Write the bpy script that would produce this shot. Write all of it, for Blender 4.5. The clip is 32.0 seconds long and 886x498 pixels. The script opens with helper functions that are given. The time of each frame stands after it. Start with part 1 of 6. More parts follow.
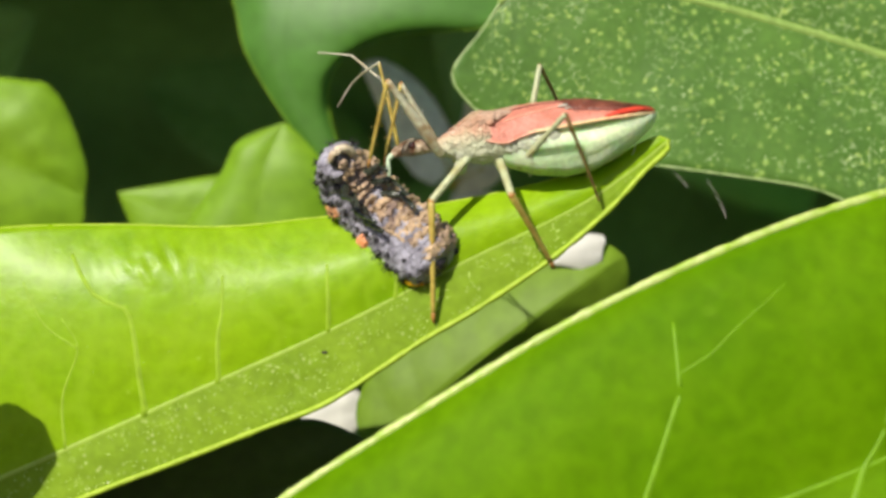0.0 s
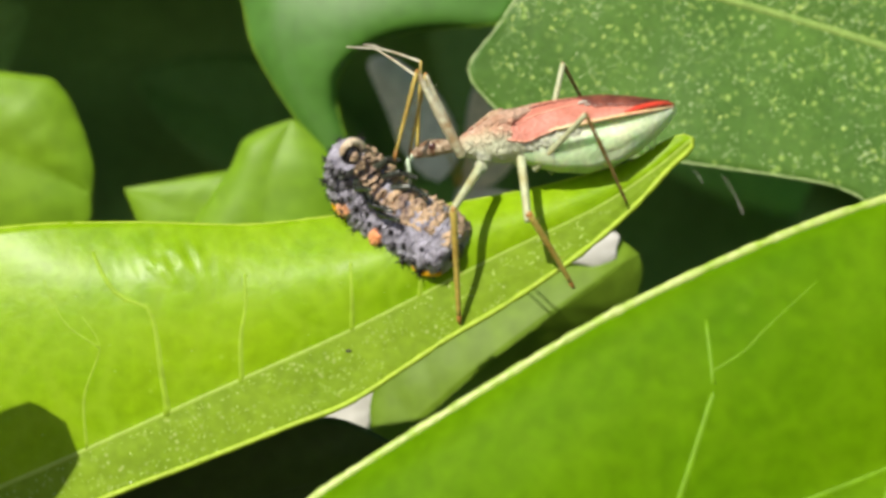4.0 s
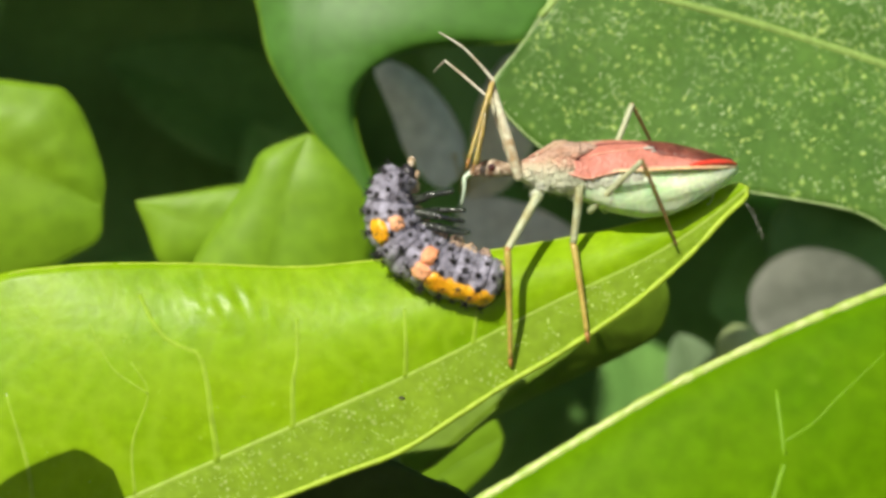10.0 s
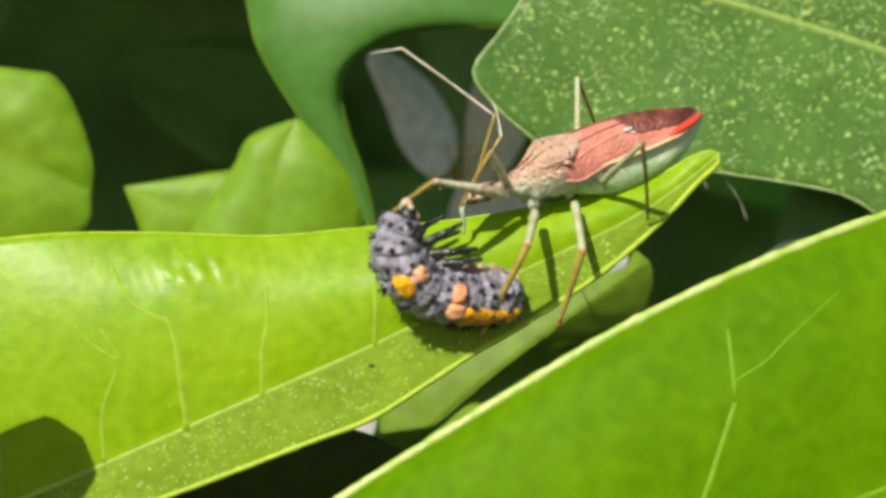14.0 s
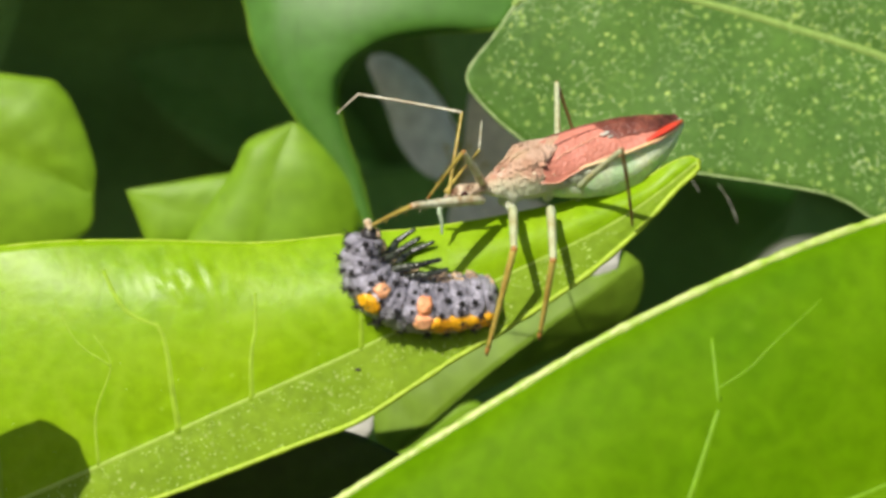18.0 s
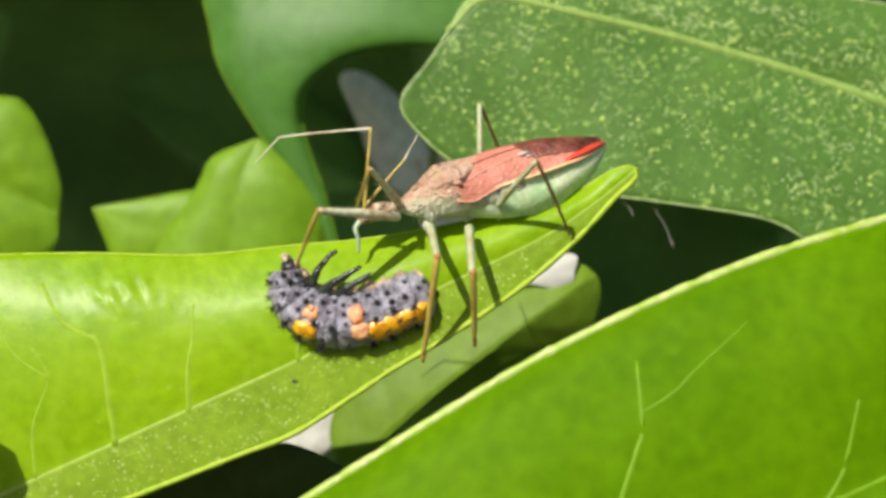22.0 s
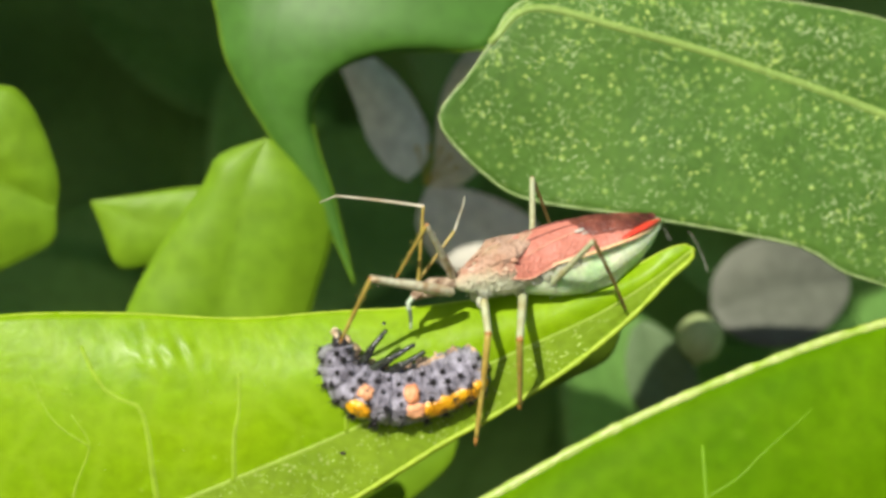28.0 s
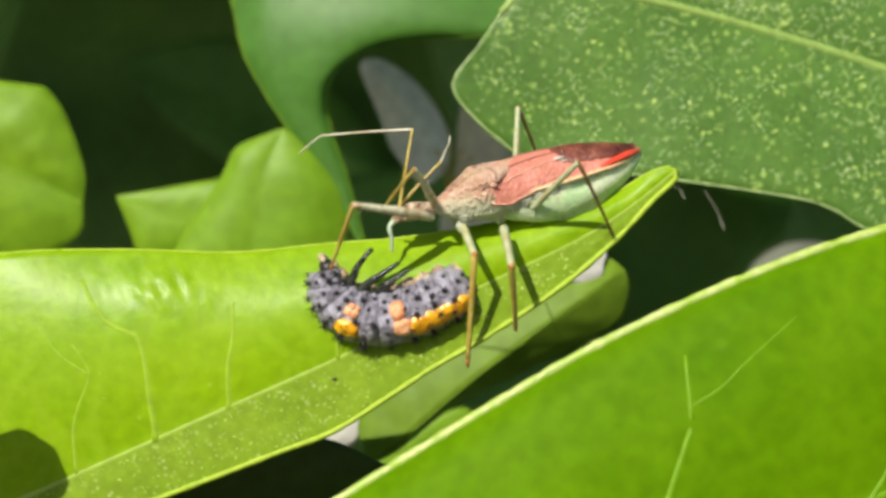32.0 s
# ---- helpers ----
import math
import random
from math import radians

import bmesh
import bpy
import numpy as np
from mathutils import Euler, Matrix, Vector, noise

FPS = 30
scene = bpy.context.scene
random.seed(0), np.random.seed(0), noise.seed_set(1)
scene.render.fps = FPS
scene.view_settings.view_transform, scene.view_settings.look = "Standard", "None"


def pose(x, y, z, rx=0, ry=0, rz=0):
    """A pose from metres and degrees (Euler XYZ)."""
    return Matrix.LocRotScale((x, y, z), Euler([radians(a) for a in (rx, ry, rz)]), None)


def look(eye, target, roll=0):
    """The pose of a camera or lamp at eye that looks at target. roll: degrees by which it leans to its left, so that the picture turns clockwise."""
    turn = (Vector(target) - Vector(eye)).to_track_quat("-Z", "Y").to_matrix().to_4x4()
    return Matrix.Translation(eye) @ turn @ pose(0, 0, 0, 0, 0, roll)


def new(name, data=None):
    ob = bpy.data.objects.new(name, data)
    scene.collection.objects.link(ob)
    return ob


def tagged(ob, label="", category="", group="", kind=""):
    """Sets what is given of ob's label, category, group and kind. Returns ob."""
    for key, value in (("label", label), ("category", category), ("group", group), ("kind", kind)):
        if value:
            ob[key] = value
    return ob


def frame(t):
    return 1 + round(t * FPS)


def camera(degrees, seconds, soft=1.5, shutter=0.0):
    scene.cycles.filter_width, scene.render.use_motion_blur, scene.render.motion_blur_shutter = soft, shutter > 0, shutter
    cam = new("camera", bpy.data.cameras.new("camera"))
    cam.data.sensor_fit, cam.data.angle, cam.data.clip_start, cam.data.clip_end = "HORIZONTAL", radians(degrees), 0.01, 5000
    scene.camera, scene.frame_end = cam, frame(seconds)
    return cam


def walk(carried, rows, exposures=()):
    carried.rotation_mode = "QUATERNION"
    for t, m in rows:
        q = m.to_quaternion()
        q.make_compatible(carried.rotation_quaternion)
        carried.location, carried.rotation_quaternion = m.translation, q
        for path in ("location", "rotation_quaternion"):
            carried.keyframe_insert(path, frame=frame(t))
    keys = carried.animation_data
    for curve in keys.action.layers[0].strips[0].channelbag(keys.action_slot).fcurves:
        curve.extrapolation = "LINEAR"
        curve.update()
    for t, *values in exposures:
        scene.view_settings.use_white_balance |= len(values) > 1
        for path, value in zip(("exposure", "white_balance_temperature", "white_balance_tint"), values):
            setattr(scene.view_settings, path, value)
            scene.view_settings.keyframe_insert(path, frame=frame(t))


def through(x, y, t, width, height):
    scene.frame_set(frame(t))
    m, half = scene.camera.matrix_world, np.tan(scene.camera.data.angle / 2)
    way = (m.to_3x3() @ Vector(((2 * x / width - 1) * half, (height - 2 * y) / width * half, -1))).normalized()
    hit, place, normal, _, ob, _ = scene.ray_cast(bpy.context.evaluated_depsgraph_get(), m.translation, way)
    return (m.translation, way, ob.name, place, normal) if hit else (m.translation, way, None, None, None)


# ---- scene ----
MM = 0.001


def mm(x, y, z, rx=0, ry=0, rz=0):
    """A pose given in millimetres and degrees."""
    return pose(x * MM, y * MM, z * MM, rx, ry, rz)


# camera, hand-held a few centimetres from the leaf
cam = camera(40.0, 32.0, soft=3.2)
cam.data.dof.use_dof = True
cam.data.dof.focus_distance = 0.071
cam.data.dof.aperture_fstop = 40.0
PATH = [
    (0.0, (-0.27, -67.34, -0.05, 90.04, 0.09, -0.25)),
    (0.5, (-0.72, -67.32, -0.27, 89.93, 0.34, -0.60)),
    (1.0, (0.04, -67.42, -0.84, 90.29, 0.33, -0.13)),
    (1.5, (-0.47, -67.38, -1.23, 90.60, 0.46, -0.32)),
    (2.0, (-1.12, -67.37, -0.59, 90.24, 0.26, -0.41)),
    (2.5, (-2.86, -67.14, 0.60, 89.55, 0.05, -1.50)),
    (3.0, (-1.97, -67.28, -0.11, 90.01, 0.05, -0.95)),
    (3.5, (-2.75, -67.13, 0.05, 89.87, 0.07, -1.24)),
    (5.5, (-2.83, -67.15, 0.36, 89.60, 0.10, -1.27)),
    (6.0, (-3.23, -67.02, 1.01, 89.32, 0.01, -1.36)),
    (6.5, (-3.96, -66.96, 1.38, 89.13, -0.13, -1.57)),
    (7.0, (-3.81, -66.93, 1.51, 89.13, -0.04, -1.64)),
    (7.5, (-2.99, -66.95, 0.66, 89.78, -0.00, -1.11)),
    (8.0, (-4.69, -66.80, 1.74, 89.10, -0.09, -2.03)),
    (8.5, (-5.06, -67.01, 0.41, 89.95, -0.38, -1.91)),
    (9.0, (-9.02, -66.65, 4.03, 87.84, -1.36, -4.34)),
    (9.5, (-8.25, -66.29, 3.28, 88.52, -0.72, -3.86)),
    (10.0, (-9.02, -66.15, 4.96, 87.83, -0.66, -4.02)),
    (10.5, (-6.31, -66.38, 2.81, 89.23, -0.28, -2.16)),
    (11.0, (-7.52, -66.24, 3.49, 88.60, -0.49, -3.17)),
    (11.5, (-7.09, -66.27, 4.38, 87.74, -0.89, -3.55)),
    (12.0, (-7.49, -65.99, 5.15, 87.25, -0.96, -3.83)),
    (12.5, (-5.86, -66.39, 3.81, 88.45, -0.49, -2.50)),
    (13.0, (-6.56, -66.28, 3.35, 88.80, -0.63, -2.56)),
    (13.5, (-7.57, -66.16, 4.02, 88.12, -0.29, -3.36)),
    (14.0, (-6.07, -66.25, 2.11, 88.76, -0.45, -2.93)),
    (14.5, (-6.26, -66.41, 1.96, 88.85, -0.25, -2.89)),
    (15.0, (-6.31, -66.17, 2.99, 88.58, -0.26, -2.61)),
    (15.5, (-4.53, -66.65, 1.15, 89.53, 0.05, -1.77)),
    (17.5, (-5.07, -67.62, 3.64, 88.02, -0.27, -2.07)),
    (18.0, (-4.04, -67.69, 3.03, 88.29, -0.13, -1.90)),
    (18.5, (-5.21, -67.50, 4.39, 87.39, -0.47, -2.80)),
    (19.0, (-3.64, -67.65, 3.59, 87.83, -0.29, -2.19)),
    (19.5, (-3.06, -67.85, 2.97, 88.27, -0.12, -1.80)),
    (20.0, (-2.36, -67.81, 3.07, 88.42, -0.16, -1.65)),
    (20.5, (-2.34, -67.76, 3.28, 88.32, -0.11, -2.19)),
    (21.0, (-2.19, -67.88, 2.20, 88.69, 0.06, -2.17)),
    (21.5, (-3.38, -67.61, 2.81, 89.06, -0.16, -2.69)),
    (22.0, (0.63, -67.60, 2.29, 89.41, 0.23, -0.93)),
    (22.5, (-1.63, -67.76, 1.24, 89.68, 0.20, -2.12)),
    (23.0, (-4.45, -67.35, 3.66, 88.72, -0.34, -3.20)),
    (23.5, (-0.77, -67.59, 2.30, 89.92, -0.09, -0.65)),
    (24.0, (-3.25, -67.31, 3.33, 89.17, -0.20, -1.75)),
    (24.5, (-4.44, -67.14, 4.68, 88.39, -0.60, -3.14)),
    (25.0, (-2.56, -67.65, 1.43, 89.82, -0.04, -2.05)),
    (25.5, (-3.83, -67.60, 3.45, 88.78, -0.21, -2.23)),
    (27.5, (-5.82, -66.47, 9.33, 85.82, -1.30, -4.21)),
    (28.0, (-6.91, -65.35, 13.32, 83.35, -1.85, -4.65)),
    (28.5, (-0.75, -67.55, 5.78, 87.31, -0.17, -1.32)),
    (29.0, (-2.52, -66.99, 8.72, 85.65, -0.59, -1.71)),
    (29.5, (-2.03, -67.18, 7.01, 86.43, -0.94, -1.50)),
    (30.0, (-0.47, -67.24, 4.82, 87.69, -0.89, -0.85)),
    (30.5, (-5.78, -66.90, 6.16, 86.32, -0.66, -4.04)),
    (31.0, (-1.21, -68.39, 4.06, 87.65, -1.21, -1.93)),
    (31.5, (-4.31, -67.43, 6.24, 86.40, -1.12, -2.78)),
    (32.0, (-2.04, -67.78, 3.72, 88.18, -0.17, -1.30)),
]
walk(cam, [(t, mm(*p)) for t, p in PATH])

# ---- light: high sun from the left and the front, open sky ----
SUN_TO = Vector((-0.39, -0.71, 0.59)).normalized()
world = bpy.data.worlds.new("world")
scene.world = world
world.use_nodes = True
sky = world.node_tree.nodes.new("ShaderNodeTexSky")
sky.sky_type = "NISHITA"
sky.sun_disc = False
sky.sun_elevation = math.asin(SUN_TO.z)
sky.sun_rotation = math.atan2(SUN_TO.x, SUN_TO.y)
back = world.node_tree.nodes["Background"]
back.inputs["Strength"].default_value = 0.08
world.node_tree.links.new(sky.outputs[0], back.inputs["Color"])
sun = new("sun", bpy.data.lights.new("sun", "SUN"))
sun.data.energy = 5.2
sun.data.angle = radians(0.6)
sun.data.color = (1.0, 0.94, 0.82)
sun.matrix_world = look(SUN_TO * 1.0, (0, 0, 0))
scene.view_settings.exposure = 0.15


# ---- materials ----
def shader(name, base, rough=0.5, spec=0.5, second=None, scale=400.0, amount=0.6, fine=2500.0, bump=0.15,
           specks=None, speck_scale=900.0, speck_cut=0.72, glow_through=0.0, through=None, coat=0.0, by_object=0.0, band=None, net=None, soft=0.0):
    """Base colour with blotches at two sizes, fine relief, optional pale specks and light shining through."""
    m = bpy.data.materials.new(name)
    m.use_nodes = True
    nt = m.node_tree
    n, l = nt.nodes, nt.links
    p = n["Principled BSDF"]
    out = n["Material Output"]
    co = n.new("ShaderNodeTexCoord")
    big = n.new("ShaderNodeTexNoise")
    big.inputs["Scale"].default_value = scale
    big.inputs["Detail"].default_value = 5
    small = n.new("ShaderNodeTexNoise")
    small.inputs["Scale"].default_value = fine
    small.inputs["Detail"].default_value = 3
    for q in (big, small):
        l.new(co.outputs["Object"], q.inputs["Vector"])
    ramp = n.new("ShaderNodeMapRange")
    ramp.inputs["From Min"].default_value = 0.35
    ramp.inputs["From Max"].default_value = 0.68
    l.new(big.outputs["Fac"], ramp.inputs["Value"])
    mix = n.new("ShaderNodeMix")
    mix.data_type = "RGBA"
    mix.inputs["A"].default_value = (*base, 1)
    mix.inputs["B"].default_value = (*(second or [c * 0.7 for c in base]), 1)
    scaled = n.new("ShaderNodeMath")
    scaled.operation = "MULTIPLY"
    scaled.inputs[1].default_value = amount
    l.new(ramp.outputs[0], scaled.inputs[0])
    l.new(scaled.outputs[0], mix.inputs["Factor"])
    hsv = n.new("ShaderNodeHueSaturation")
    grain = n.new("ShaderNodeMapRange")
    grain.inputs["From Min"].default_value = 0.3
    grain.inputs["From Max"].default_value = 0.7
    grain.inputs["To Min"].default_value = 0.86
    grain.inputs["To Max"].default_value = 1.12
    l.new(small.outputs["Fac"], grain.inputs["Value"])
    l.new(grain.outputs[0], hsv.inputs["Value"])
    l.new(mix.outputs["Result"], hsv.inputs["Color"])
    color = hsv.outputs["Color"]
    if band:
        low, high, under = band
        cut = n.new("ShaderNodeSeparateXYZ")
        l.new(co.outputs["Object"], cut.inputs[0])
        shift = n.new("ShaderNodeMath")
        shift.operation = "MULTIPLY_ADD"
        shift.inputs[1].default_value = 0.0016
        l.new(big.outputs["Fac"], shift.inputs[0])
        l.new(cut.outputs["Z"], shift.inputs[2])
        rise = n.new("ShaderNodeMapRange")
        rise.inputs["From Min"].default_value = low * 0.001 + 0.0008
        rise.inputs["From Max"].default_value = high * 0.001 + 0.0008
        l.new(shift.outputs[0], rise.inputs["Value"])
        m3 = n.new("ShaderNodeMix")
        m3.data_type = "RGBA"
        m3.inputs["A"].default_value = (*under, 1)
        l.new(rise.outputs[0], m3.inputs["Factor"])
        l.new(color, m3.inputs["B"])
        color = m3.outputs["Result"]
    if net:
        size, share, pale = net
        bent = n.new("ShaderNodeMix")
        bent.data_type = "RGBA"
        bent.inputs["Factor"].default_value = 0.002
        l.new(co.outputs["Object"], bent.inputs["A"])
        l.new(big.outputs["Color"], bent.inputs["B"])
        cells = n.new("ShaderNodeTexVoronoi")
        cells.feature = "DISTANCE_TO_EDGE"
        cells.inputs["Scale"].default_value = size
        l.new(bent.outputs["Result"], cells.inputs["Vector"])
        edge = n.new("ShaderNodeMapRange")
        edge.inputs["From Min"].default_value = 0.16
        edge.inputs["From Max"].default_value = 0.02
        edge.inputs["To Max"].default_value = share
        l.new(cells.outputs["Distance"], edge.inputs["Value"])
        m4 = n.new("ShaderNodeMix")
        m4.data_type = "RGBA"
        m4.inputs["B"].default_value = (*pale, 1)
        l.new(edge.outputs[0], m4.inputs["Factor"])
        l.new(color, m4.inputs["A"])
        color = m4.outputs["Result"]
    if by_object:
        info = n.new("ShaderNodeObjectInfo")
        vary = n.new("ShaderNodeMapRange")
        vary.inputs["To Min"].default_value = 1 - by_object
        vary.inputs["To Max"].default_value = 1 + by_object
        l.new(info.outputs["Random"], vary.inputs["Value"])
        h2 = n.new("ShaderNodeHueSaturation")
        l.new(color, h2.inputs["Color"])
        l.new(vary.outputs[0], h2.inputs["Value"])
        color = h2.outputs["Color"]
    if specks:
        vor = n.new("ShaderNodeTexVoronoi")
        vor.inputs["Scale"].default_value = speck_scale
        l.new(co.outputs["Object"], vor.inputs["Vector"])
        patch = n.new("ShaderNodeTexNoise")
        patch.inputs["Scale"].default_value = speck_scale * 0.3
        patch.inputs["Detail"].default_value = 4
        l.new(co.outputs["Object"], patch.inputs["Vector"])
        near = n.new("ShaderNodeMapRange")
        near.inputs["From Min"].default_value = 0.34
        near.inputs["From Max"].default_value = 0.16
        l.new(vor.outputs["Distance"], near.inputs["Value"])
        some = n.new("ShaderNodeMapRange")
        some.inputs["From Min"].default_value = speck_cut - 0.2
        some.inputs["From Max"].default_value = speck_cut
        l.new(patch.outputs["Fac"], some.inputs["Value"])
        both = n.new("ShaderNodeMath")
        both.operation = "MULTIPLY"
        l.new(near.outputs[0], both.inputs[0])
        l.new(some.outputs[0], both.inputs[1])
        m2 = n.new("ShaderNodeMix")
        m2.data_type = "RGBA"
        m2.inputs["B"].default_value = (*specks, 1)
        l.new(both.outputs[0], m2.inputs["Factor"])
        l.new(color, m2.inputs["A"])
        color = m2.outputs["Result"]
    l.new(color, p.inputs["Base Color"])
    p.inputs["Roughness"].default_value = rough
    p.inputs["Specular IOR Level"].default_value = spec
    p.inputs["Coat Weight"].default_value = coat
    p.inputs["Subsurface Weight"].default_value = soft
    p.inputs["Subsurface Scale"].default_value = 0.0012
    p.inputs["Subsurface Radius"].default_value = (1.0, 1.0, 0.7)
    p.inputs["Coat Roughness"].default_value = 0.25
    if bump:
        b = n.new("ShaderNodeBump")
        b.inputs["Strength"].default_value = bump
        b.inputs["Distance"].default_value = 0.0002
        add = n.new("ShaderNodeMath")
        add.operation = "ADD"
        l.new(small.outputs["Fac"], add.inputs[0])
        l.new(big.outputs["Fac"], add.inputs[1])
        l.new(add.outputs[0], b.inputs["Height"])
        l.new(b.outputs[0], p.inputs["Normal"])
    if glow_through:
        tr = n.new("ShaderNodeBsdfTranslucent")
        tr.inputs["Color"].default_value = (*(through or base), 1)
        ms = n.new("ShaderNodeMixShader")
        ms.inputs[0].default_value = glow_through
        l.new(p.outputs[0], ms.inputs[1])
        l.new(tr.outputs[0], ms.inputs[2])
        l.new(ms.outputs[0], out.inputs["Surface"])
    return m


LEAF = shader("leaf_yellow_green", (0.27, 0.445, 0.004), 0.4, 0.15, (0.20, 0.38, 0.004), 130, 0.9, 1500, 0.2, coat=0.07, net=(330, 0.22, (0.36, 0.54, 0.03)),
              glow_through=0.25, through=(0.4, 0.62, 0.01), specks=(0.40, 0.56, 0.06), speck_scale=2000, speck_cut=0.8)
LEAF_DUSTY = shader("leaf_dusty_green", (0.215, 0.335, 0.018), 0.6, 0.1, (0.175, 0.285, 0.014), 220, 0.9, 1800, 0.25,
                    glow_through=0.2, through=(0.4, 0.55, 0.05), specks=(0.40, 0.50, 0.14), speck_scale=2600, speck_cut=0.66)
LEAF_LOW = shader("leaf_fresh_green", (0.105, 0.228, 0.0005), 0.55, 0.04, (0.075, 0.187, 0.0005), 90, 0.9, 1200, 0.15, net=(300, 0.12, (0.17, 0.32, 0.004)),
                  glow_through=0.2, through=(0.34, 0.55, 0.005), specks=(0.4, 0.6, 0.05), speck_scale=300, speck_cut=0.82)
LEAF_DULL = shader("leaf_speckled_green", (0.094, 0.195, 0.03), 0.5, 0.3, (0.066, 0.15, 0.022), 120, 0.9, 1500, 0.25,
                   specks=(0.3, 0.45, 0.1), speck_scale=1250, speck_cut=0.62, glow_through=0.12, through=(0.2, 0.4, 0.03))
LEAF_MID = shader("leaf_mid_green", (0.085, 0.225, 0.032), 0.5, 0.4, (0.068, 0.18, 0.018), 90, 0.8, 900, 0.1,
                  glow_through=0.25, through=(0.25, 0.5, 0.03))
LEAF_PALE = shader("leaf_pale_green", (0.22, 0.385, 0.015), 0.48, 0.3, (0.165, 0.32, 0.012), 90, 0.8, 900, 0.1,
                   glow_through=0.3, through=(0.4, 0.62, 0.03))
LEAF_OLIVE = shader("leaf_olive", (0.155, 0.255, 0.018), 0.5, 0.2, (0.125, 0.215, 0.014), 90, 0.8, 900, 0.1,
                    glow_through=0.2, through=(0.4, 0.6, 0.06))
# leaf green darkened: the big leaf's shadow is put into this colour
LEAF_SHADED = shader("leaf_shaded_green", (0.05, 0.085, 0.012), 0.5, 0.25, (0.035, 0.06, 0.01), 90, 0.8, 900, 0.1)
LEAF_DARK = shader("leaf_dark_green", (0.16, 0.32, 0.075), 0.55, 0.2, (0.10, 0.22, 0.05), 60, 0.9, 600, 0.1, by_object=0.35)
LEAF_STONE = shader("leaf_stone_grey", (0.125, 0.135, 0.10), 0.6, 0.3, (0.085, 0.095, 0.07), 90, 0.8, 700, 0.1)
LEAF_GREYGREEN = shader("leaf_grey_green", (0.13, 0.20, 0.09), 0.6, 0.3, (0.095, 0.15, 0.065), 90, 0.8, 700, 0.1)
BLOSSOM = shader("blossom_grey_white", (0.88, 0.90, 0.86), 0.6, 0.3, (0.8, 0.82, 0.77), 90, 0.8, 700, 0.1)
BLOSSOM_TAN = shader("blossom_faded_tan", (0.78, 0.76, 0.66), 0.6, 0.3, (0.66, 0.62, 0.52), 90, 0.8, 700, 0.1)
BLOSSOM_CREAM = shader("blossom_cream", (0.85, 0.79, 0.62), 0.6, 0.3, (0.72, 0.65, 0.5), 90, 0.8, 700, 0.1)
BUD = shader("bud_pale_green", (0.5, 0.6, 0.27), 0.5, 0.3, (0.42, 0.54, 0.2), 400, 0.7, 1500, 0.2)
STAMEN = shader("stamen_yellow", (0.6, 0.5, 0.12), 0.6, 0.3, (0.5, 0.38, 0.08), 300, 0.8, 900, 0.1)
PETAL = shader("petal_white", (0.7, 0.69, 0.64), 0.6, 0.3, (0.6, 0.58, 0.52), 90, 0.5, 700, 0.05, glow_through=0.3, through=(0.9, 0.88, 0.8))
VEIN = shader("leaf_vein_yellow", (0.38, 0.53, 0.075), 0.5, 0.3, (0.32, 0.48, 0.05), 300, 0.6, 1500, 0.1, glow_through=0.2)
VEIN_FAINT = shader("leaf_vein_faint", (0.325, 0.49, 0.04), 0.5, 0.15, (0.285, 0.455, 0.02), 300, 0.7, 1500, 0.2, glow_through=0.2)
MARGIN_DULL = shader("leaf_margin_dull", (0.42, 0.52, 0.24), 0.45, 0.4, (0.24, 0.36, 0.1), 900, 0.8, 2500, 0.2)
VEIN_DULL = shader("leaf_vein_pale", (0.25, 0.37, 0.085), 0.45, 0.4, (0.2, 0.32, 0.07), 300, 0.6, 1500, 0.1)
VEIN_LOW = shader("leaf_vein_green", (0.142, 0.285, 0.005), 0.5, 0.2, (0.122, 0.258, 0.003), 300, 0.6, 1500, 0.1)
MARGIN = shader("leaf_margin_yellow", (0.42, 0.57, 0.04), 0.45, 0.3, (0.33, 0.48, 0.025), 900, 0.8, 2500, 0.2, glow_through=0.2)
MARGIN_PALE = shader("leaf_margin_pale", (0.56, 0.65, 0.22), 0.4, 0.5, (0.30, 0.49, 0.02), 1300, 0.9, 2500, 0.3, glow_through=0.2)
FLECK = shader("fleck_pale", (0.5, 0.64, 0.16), 0.6, 0.3, (0.3, 0.42, 0.1), 900, 0.8, 2500, 0.1)
FLECK_DULL = shader("fleck_green", (0.54, 0.66, 0.34), 0.6, 0.3, (0.2, 0.34, 0.09), 400, 1.0, 2500, 0.1)
FIBRE = shader("fibre_pale", (0.6, 0.58, 0.5), 0.6, 0.3, (0.4, 0.36, 0.28), 900, 0.8, 2500, 0.2)
SOIL = shader("soil_dark", (0.05, 0.04, 0.025), 0.9, 0.2, (0.03, 0.025, 0.015), 30, 0.9, 300, 0.5)

WING_RED = shader("wing_salmon_red", (0.62, 0.225, 0.165), 0.45, 0.5, (0.44, 0.15, 0.095), 1100, 0.9, 5000, 0.6, coat=0.05)
WING_TIP = shader("wing_tip_scarlet", (0.70, 0.05, 0.025), 0.35, 0.5, (0.6, 0.1, 0.05), 900, 0.7, 5000, 0.3, coat=0.2)
MEMBRANE = shader("wing_membrane_dark_brown", (0.075, 0.02, 0.016), 0.35, 0.5, (0.30, 0.095, 0.06), 800, 0.9, 4000, 0.9, coat=0.15)
WING_EDGE = shader("wing_edge_pale_pink", (0.74, 0.42, 0.30), 0.4, 0.5, (0.6, 0.26, 0.16), 1500, 0.9, 5000, 0.4)
